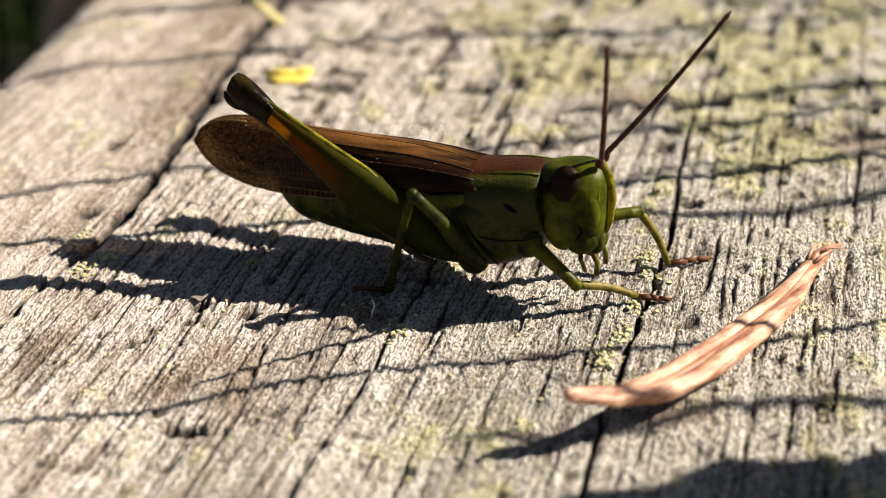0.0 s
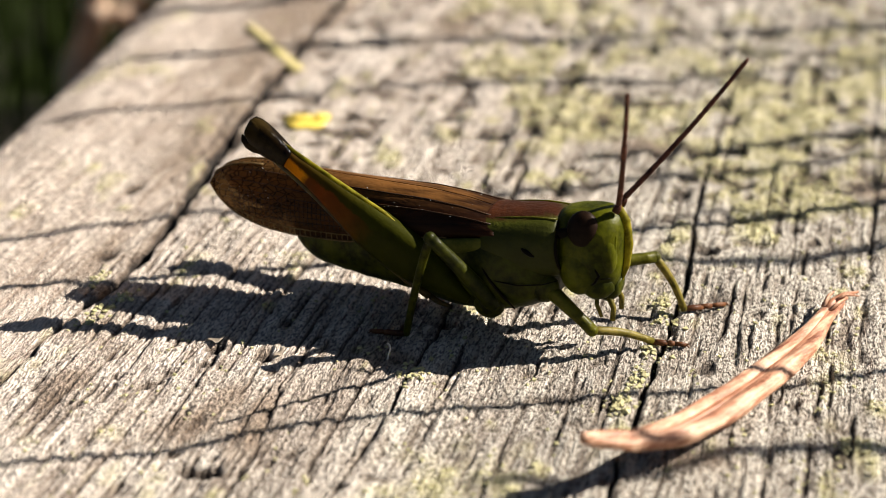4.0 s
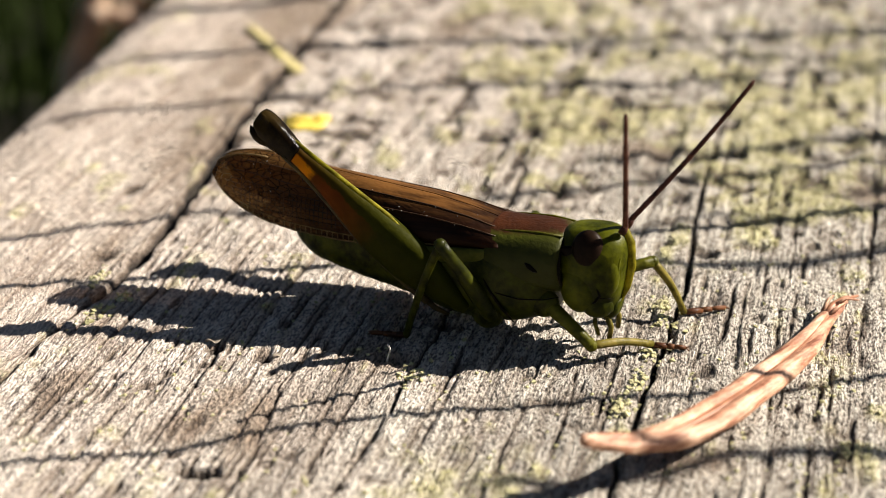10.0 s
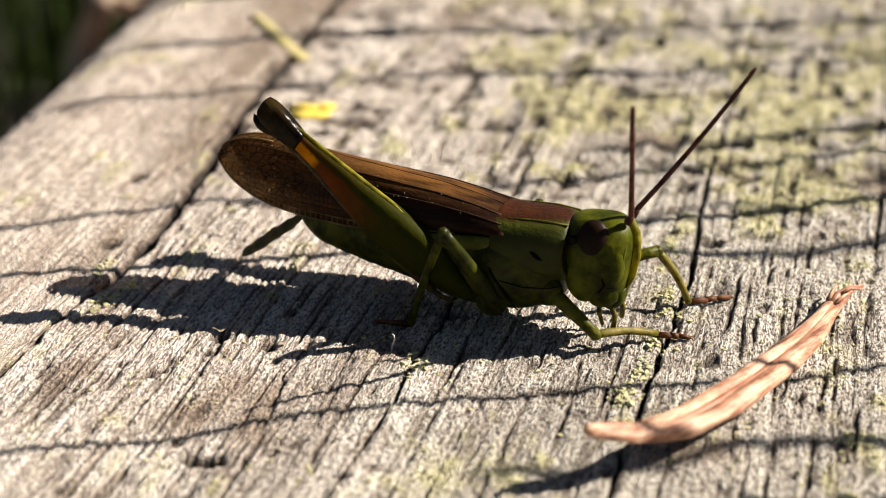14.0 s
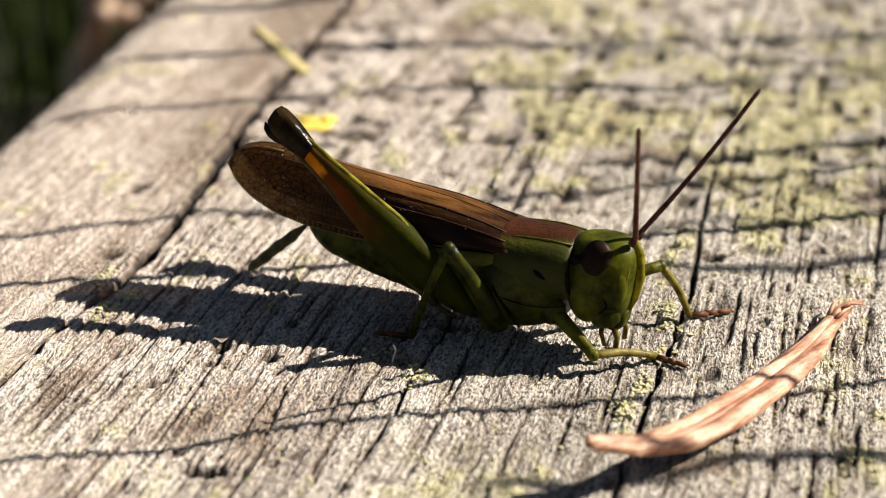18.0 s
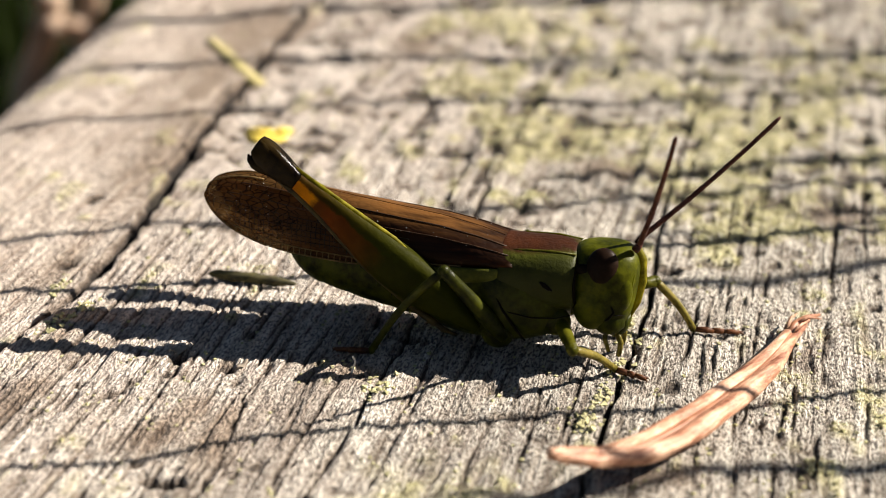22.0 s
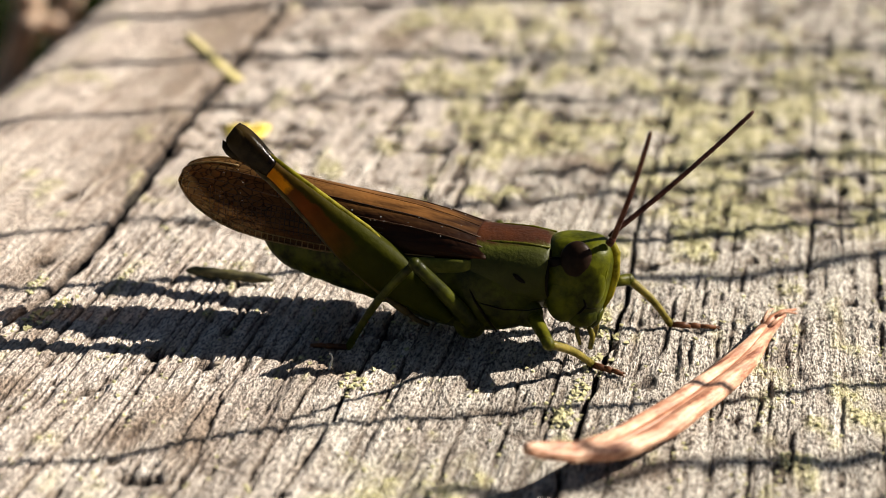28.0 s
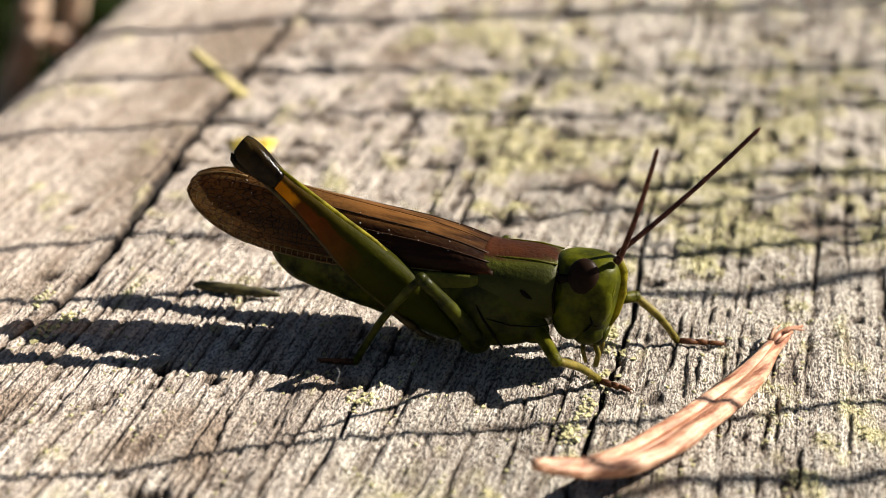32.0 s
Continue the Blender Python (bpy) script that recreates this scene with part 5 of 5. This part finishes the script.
def scatter(name, count, place, size, material, label, category, seed):
    """Many crumbs, joined: each a small faceted lump."""
    rng = random.Random(seed)
    verts, faces = [], []
    shape = [(1, 0, 0), (-1, 0, 0), (0, 1, 0), (0, -1, 0), (0, 0, 1), (0, 0, -1)]
    tri = [(0, 2, 4), (2, 1, 4), (1, 3, 4), (3, 0, 4), (2, 0, 5), (1, 2, 5), (3, 1, 5), (0, 3, 5)]
    spots = place(rng, count)
    hs, _, _ = board_height(spots[:, 0], spots[:, 1])
    for (x, y), z in zip(spots, hs):
        r = size * rng.uniform(0.4, 1.2)
        base = len(verts)
        turn = Euler((rng.random() * 6, rng.random() * 6, rng.random() * 6)).to_matrix()
        for s in shape:
            v = turn @ (Vector(s) * r * rng.uniform(0.6, 1.2))
            verts.append(((x + v.x) / 1000, (y + v.y) / 1000, (z + v.z * 0.6 + r * 0.25) / 1000))
        faces += [tuple(base + i for i in f) for f in tri]
    mesh = bpy.data.meshes.new(name)
    mesh.from_pydata(verts, [], faces)
    mesh.materials.append(material)
    tagged(new(name, mesh), label, category, kind="stuff")


def in_lichen(rng, count):
    g = np.random.default_rng(rng.randrange(9999))
    p = np.stack([g.uniform(-22, 42, count * 5), g.uniform(-45, 78, count * 5)], -1)
    keep = lichen_cover(p[:, 0], p[:, 1]) > g.uniform(0.3, 1.0, count * 5)
    return p[keep][:count]


def in_cracks(rng, count):
    g = np.random.default_rng(rng.randrange(9999))
    which = g.integers(0, len(CRACKS), count)
    y = g.uniform(-45, 70, count)
    c = np.array(CRACKS)[which]
    clump = vnoise(y / 3, which * 3.3, 91)
    p = np.stack([c[:, 0] + c[:, 1] * y + g.normal(0, 0.55, count), y], -1)
    return p[clump > 0.55]


scatter("lichen_crust", 5200, in_lichen, 0.24, LICHEN, "crumbly yellow green lichen crust on weathered wood", "lichen", 5)
scatter("crack_moss", 3000, in_cracks, 0.22, LICHEN, "yellowish lichen grains along the wood cracks", "lichen", 6)


def in_clumps(rng, count):
    g = np.random.default_rng(rng.randrange(9999))
    centres = np.array([(-22.5, -17.0), (-26.0, -13.0), (-23.5, -20.0), (3.4, -22.8), (20.2, -9.5), (20.0, -15.5), (19.4, -20.0), (18.6, -23.5)])
    which = g.integers(0, len(centres), count)
    return centres[which] + g.normal(0, 0.75, (count, 2)) * np.array([0.7, 1.3])


scatter("lichen_tuft", 280, in_clumps, 0.3, LICHEN, "small pale yellow lichen tufts beside cracks", "lichen", 7)


# ---------- grass round the timber ----------
def overhanging_stem(y0, x_from, x_to, r, height, seed, skew=0.0):
    """A dry grass stem out of view that grows beside the timber and arches low over it, in the sun's own upright plane,
    to cast a line of shadow.
    """
    rng = random.Random(seed)
    ca, sa = math.cos(SUN_AZIMUTH), math.sin(SUN_AZIMUTH)
    lead = height / math.tan(SUN_ELEVATION)
    q0, q1 = x_from / ca + lead, x_to / ca + lead
    root = max(150 / ca, q1 + 40)
    path = [(q0, height - 1), (q0 + (q1 - q0) * 0.3, height), (q0 + (q1 - q0) * 0.65, height + 1), (q1, height + 1), ((q1 + root) / 2, height - 8), (root - 18, -10), (root, -119)]
    pts = []
    for i, (q, z) in enumerate(smooth_rows(path, 8)):
        side = 0.9 * math.sin(i * 0.45 + seed) + 0.35 * math.sin(i * 1.37 + seed * 2.1) + rng.uniform(-0.15, 0.15)
        side += skew * (q - lead)
        pts.append((q * ca - side * sa, y0 + q * sa + side * ca, z))
    n = len(pts)
    radii = [r * (0.75 + 0.5 * i / n) for i in range(n)]
    ob = finish("tall_weed", tube(pts, radii, 7), STEM)
    return tagged(ob, "unseen thin dry grass stem arching over the timber", "plant", group="overhanging weeds")


# Unseen stems, each set so that its shadow falls along a chosen line.
for y0, x0, x1, r, h, seed, skew in ((-32.0, -52, 46, 0.36, 44, 1, 0), (-42.6, 11, 46, 0.75, 95, 2, 0), (-52.6, 20, 46, 3.1, 60, 3, 0), (-9.2, 4, 46, 0.9, 120, 4, 0), (0.6, 13, 46, 0.45, 95, 5, 0),
                                     (11.0, -60, -10, 0.5, 75, 6, 0), (18.3, 8, 46, 1.0, 125, 7, 0), (4.4, 28, 46, 0.55, 115, 8, 0), (43.5, -62, 46, 0.8, 125, 9, -0.06), (60.5, -66, 46, 1.2, 130, 10, -0.1),
                                     (57.5, 0, 46, 0.7, 125, 11, -0.36), (88.0, -60, -20, 1.6, 75, 12, 0), (-1.4, -50, -16, 0.45, 45, 13, 0)):
    overhanging_stem(y0, x0, x1, r, h, seed, skew)


def upright_stem(pts, radii, knot, label):
    weed = thing("dry_weed", label, "plant", group="stalks behind the timber")
    part("stalk", tube(smooth_rows(pts, 5), smooth_radii(radii, 5), 12), STALK, weed)
    bm = bmesh.new()
    ball(bm, knot, (3.5, 3.3, 2.9), 14, 9)
    ball(bm, Vector(knot) + Vector((0.3, 0, 5.0)), (3.3, 3.1, 2.8), 14, 9)
    part("node", bm, STALK, weed, "swollen brown stalk node")
    tip = Vector(knot) + Vector((2.0, 0, -0.5))
    part("sheath", tube([tip, tip + Vector((3.5, 1.2, 0.2)), tip + Vector((6.5, 2, -2.0)), tip + Vector((9, 3, -6.5))], [1.8, 2.0, 1.7, 0.4], 8), STALK, weed, "dry curled leaf sheath")
    return weed


def smooth_radii(radii, steps):
    return [float(r[0]) for r in smooth_rows([(r,) for r in radii], steps)]


upright_stem([(-139, 180, -119), (-130.5, 180, -66), (-126, 180, -50), (-121.5, 180, -40), (-118, 181, -20), (-116, 181, 0)], [2.6, 2.7, 2.9, 2.9, 2.5, 2.2], (-120.5, 179, -38.5), "brown dry plant stalk beside the timber")
upright_stem([(-144, 230, -119), (-138, 230, -62), (-135, 230, -50), (-131, 230, -28), (-129, 230, -10)], [2.6, 2.8, 2.9, 2.7, 2.4], (-130.5, 229, -27), "tan dry plant stalk beside the timber")


def build_grass():
    rng = random.Random(11)
    verts, faces = [], []
    for _ in range(1500):
        x, y = rng.uniform(-520, -150), rng.uniform(0, 620)
        h, w, lean = rng.uniform(40, 90), rng.uniform(1.0, 2.6), rng.uniform(-40, 40)
        a = rng.random() * 6.28
        ca, sa = math.cos(a), math.sin(a)
        base = len(verts)
        for k in range(5):
            f = k / 4
            ww = w * (1 - f) ** 0.7 + 0.08
            cx, cy, cz = x + lean * f * f * ca, y + lean * f * f * sa, -119 + h * f
            for s, lift in ((-1, 0), (0, 0.4 * ww), (1, 0)):
                verts.append(((cx - sa * ww * s + ca * lift) / 1000, (cy + ca * ww * s + sa * lift) / 1000, cz / 1000))
            if k:
                p = base + 3 * (k - 1)
                faces += [(p, p + 1, p + 4, p + 3), (p + 1, p + 2, p + 5, p + 4)]
    mesh = bpy.data.meshes.new("grass")
    mesh.from_pydata(verts, [], faces)
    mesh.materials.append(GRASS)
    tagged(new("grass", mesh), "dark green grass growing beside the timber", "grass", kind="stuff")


build_grass()


def motions():
    walk(GRASSHOPPER, [(r[0], pose(r[1] / 1000, r[2] / 1000, r[3] / 1000, 0, r[4], r[5])) for r in GAIT])
    for ob, rows in JOINTED:
        walk(ob, rows)
    walk(DROPPING_OB, [(r[0], along(on_board(*r[1:4]), on_board(*r[4:7]))) for r in DROPPING])


motions()
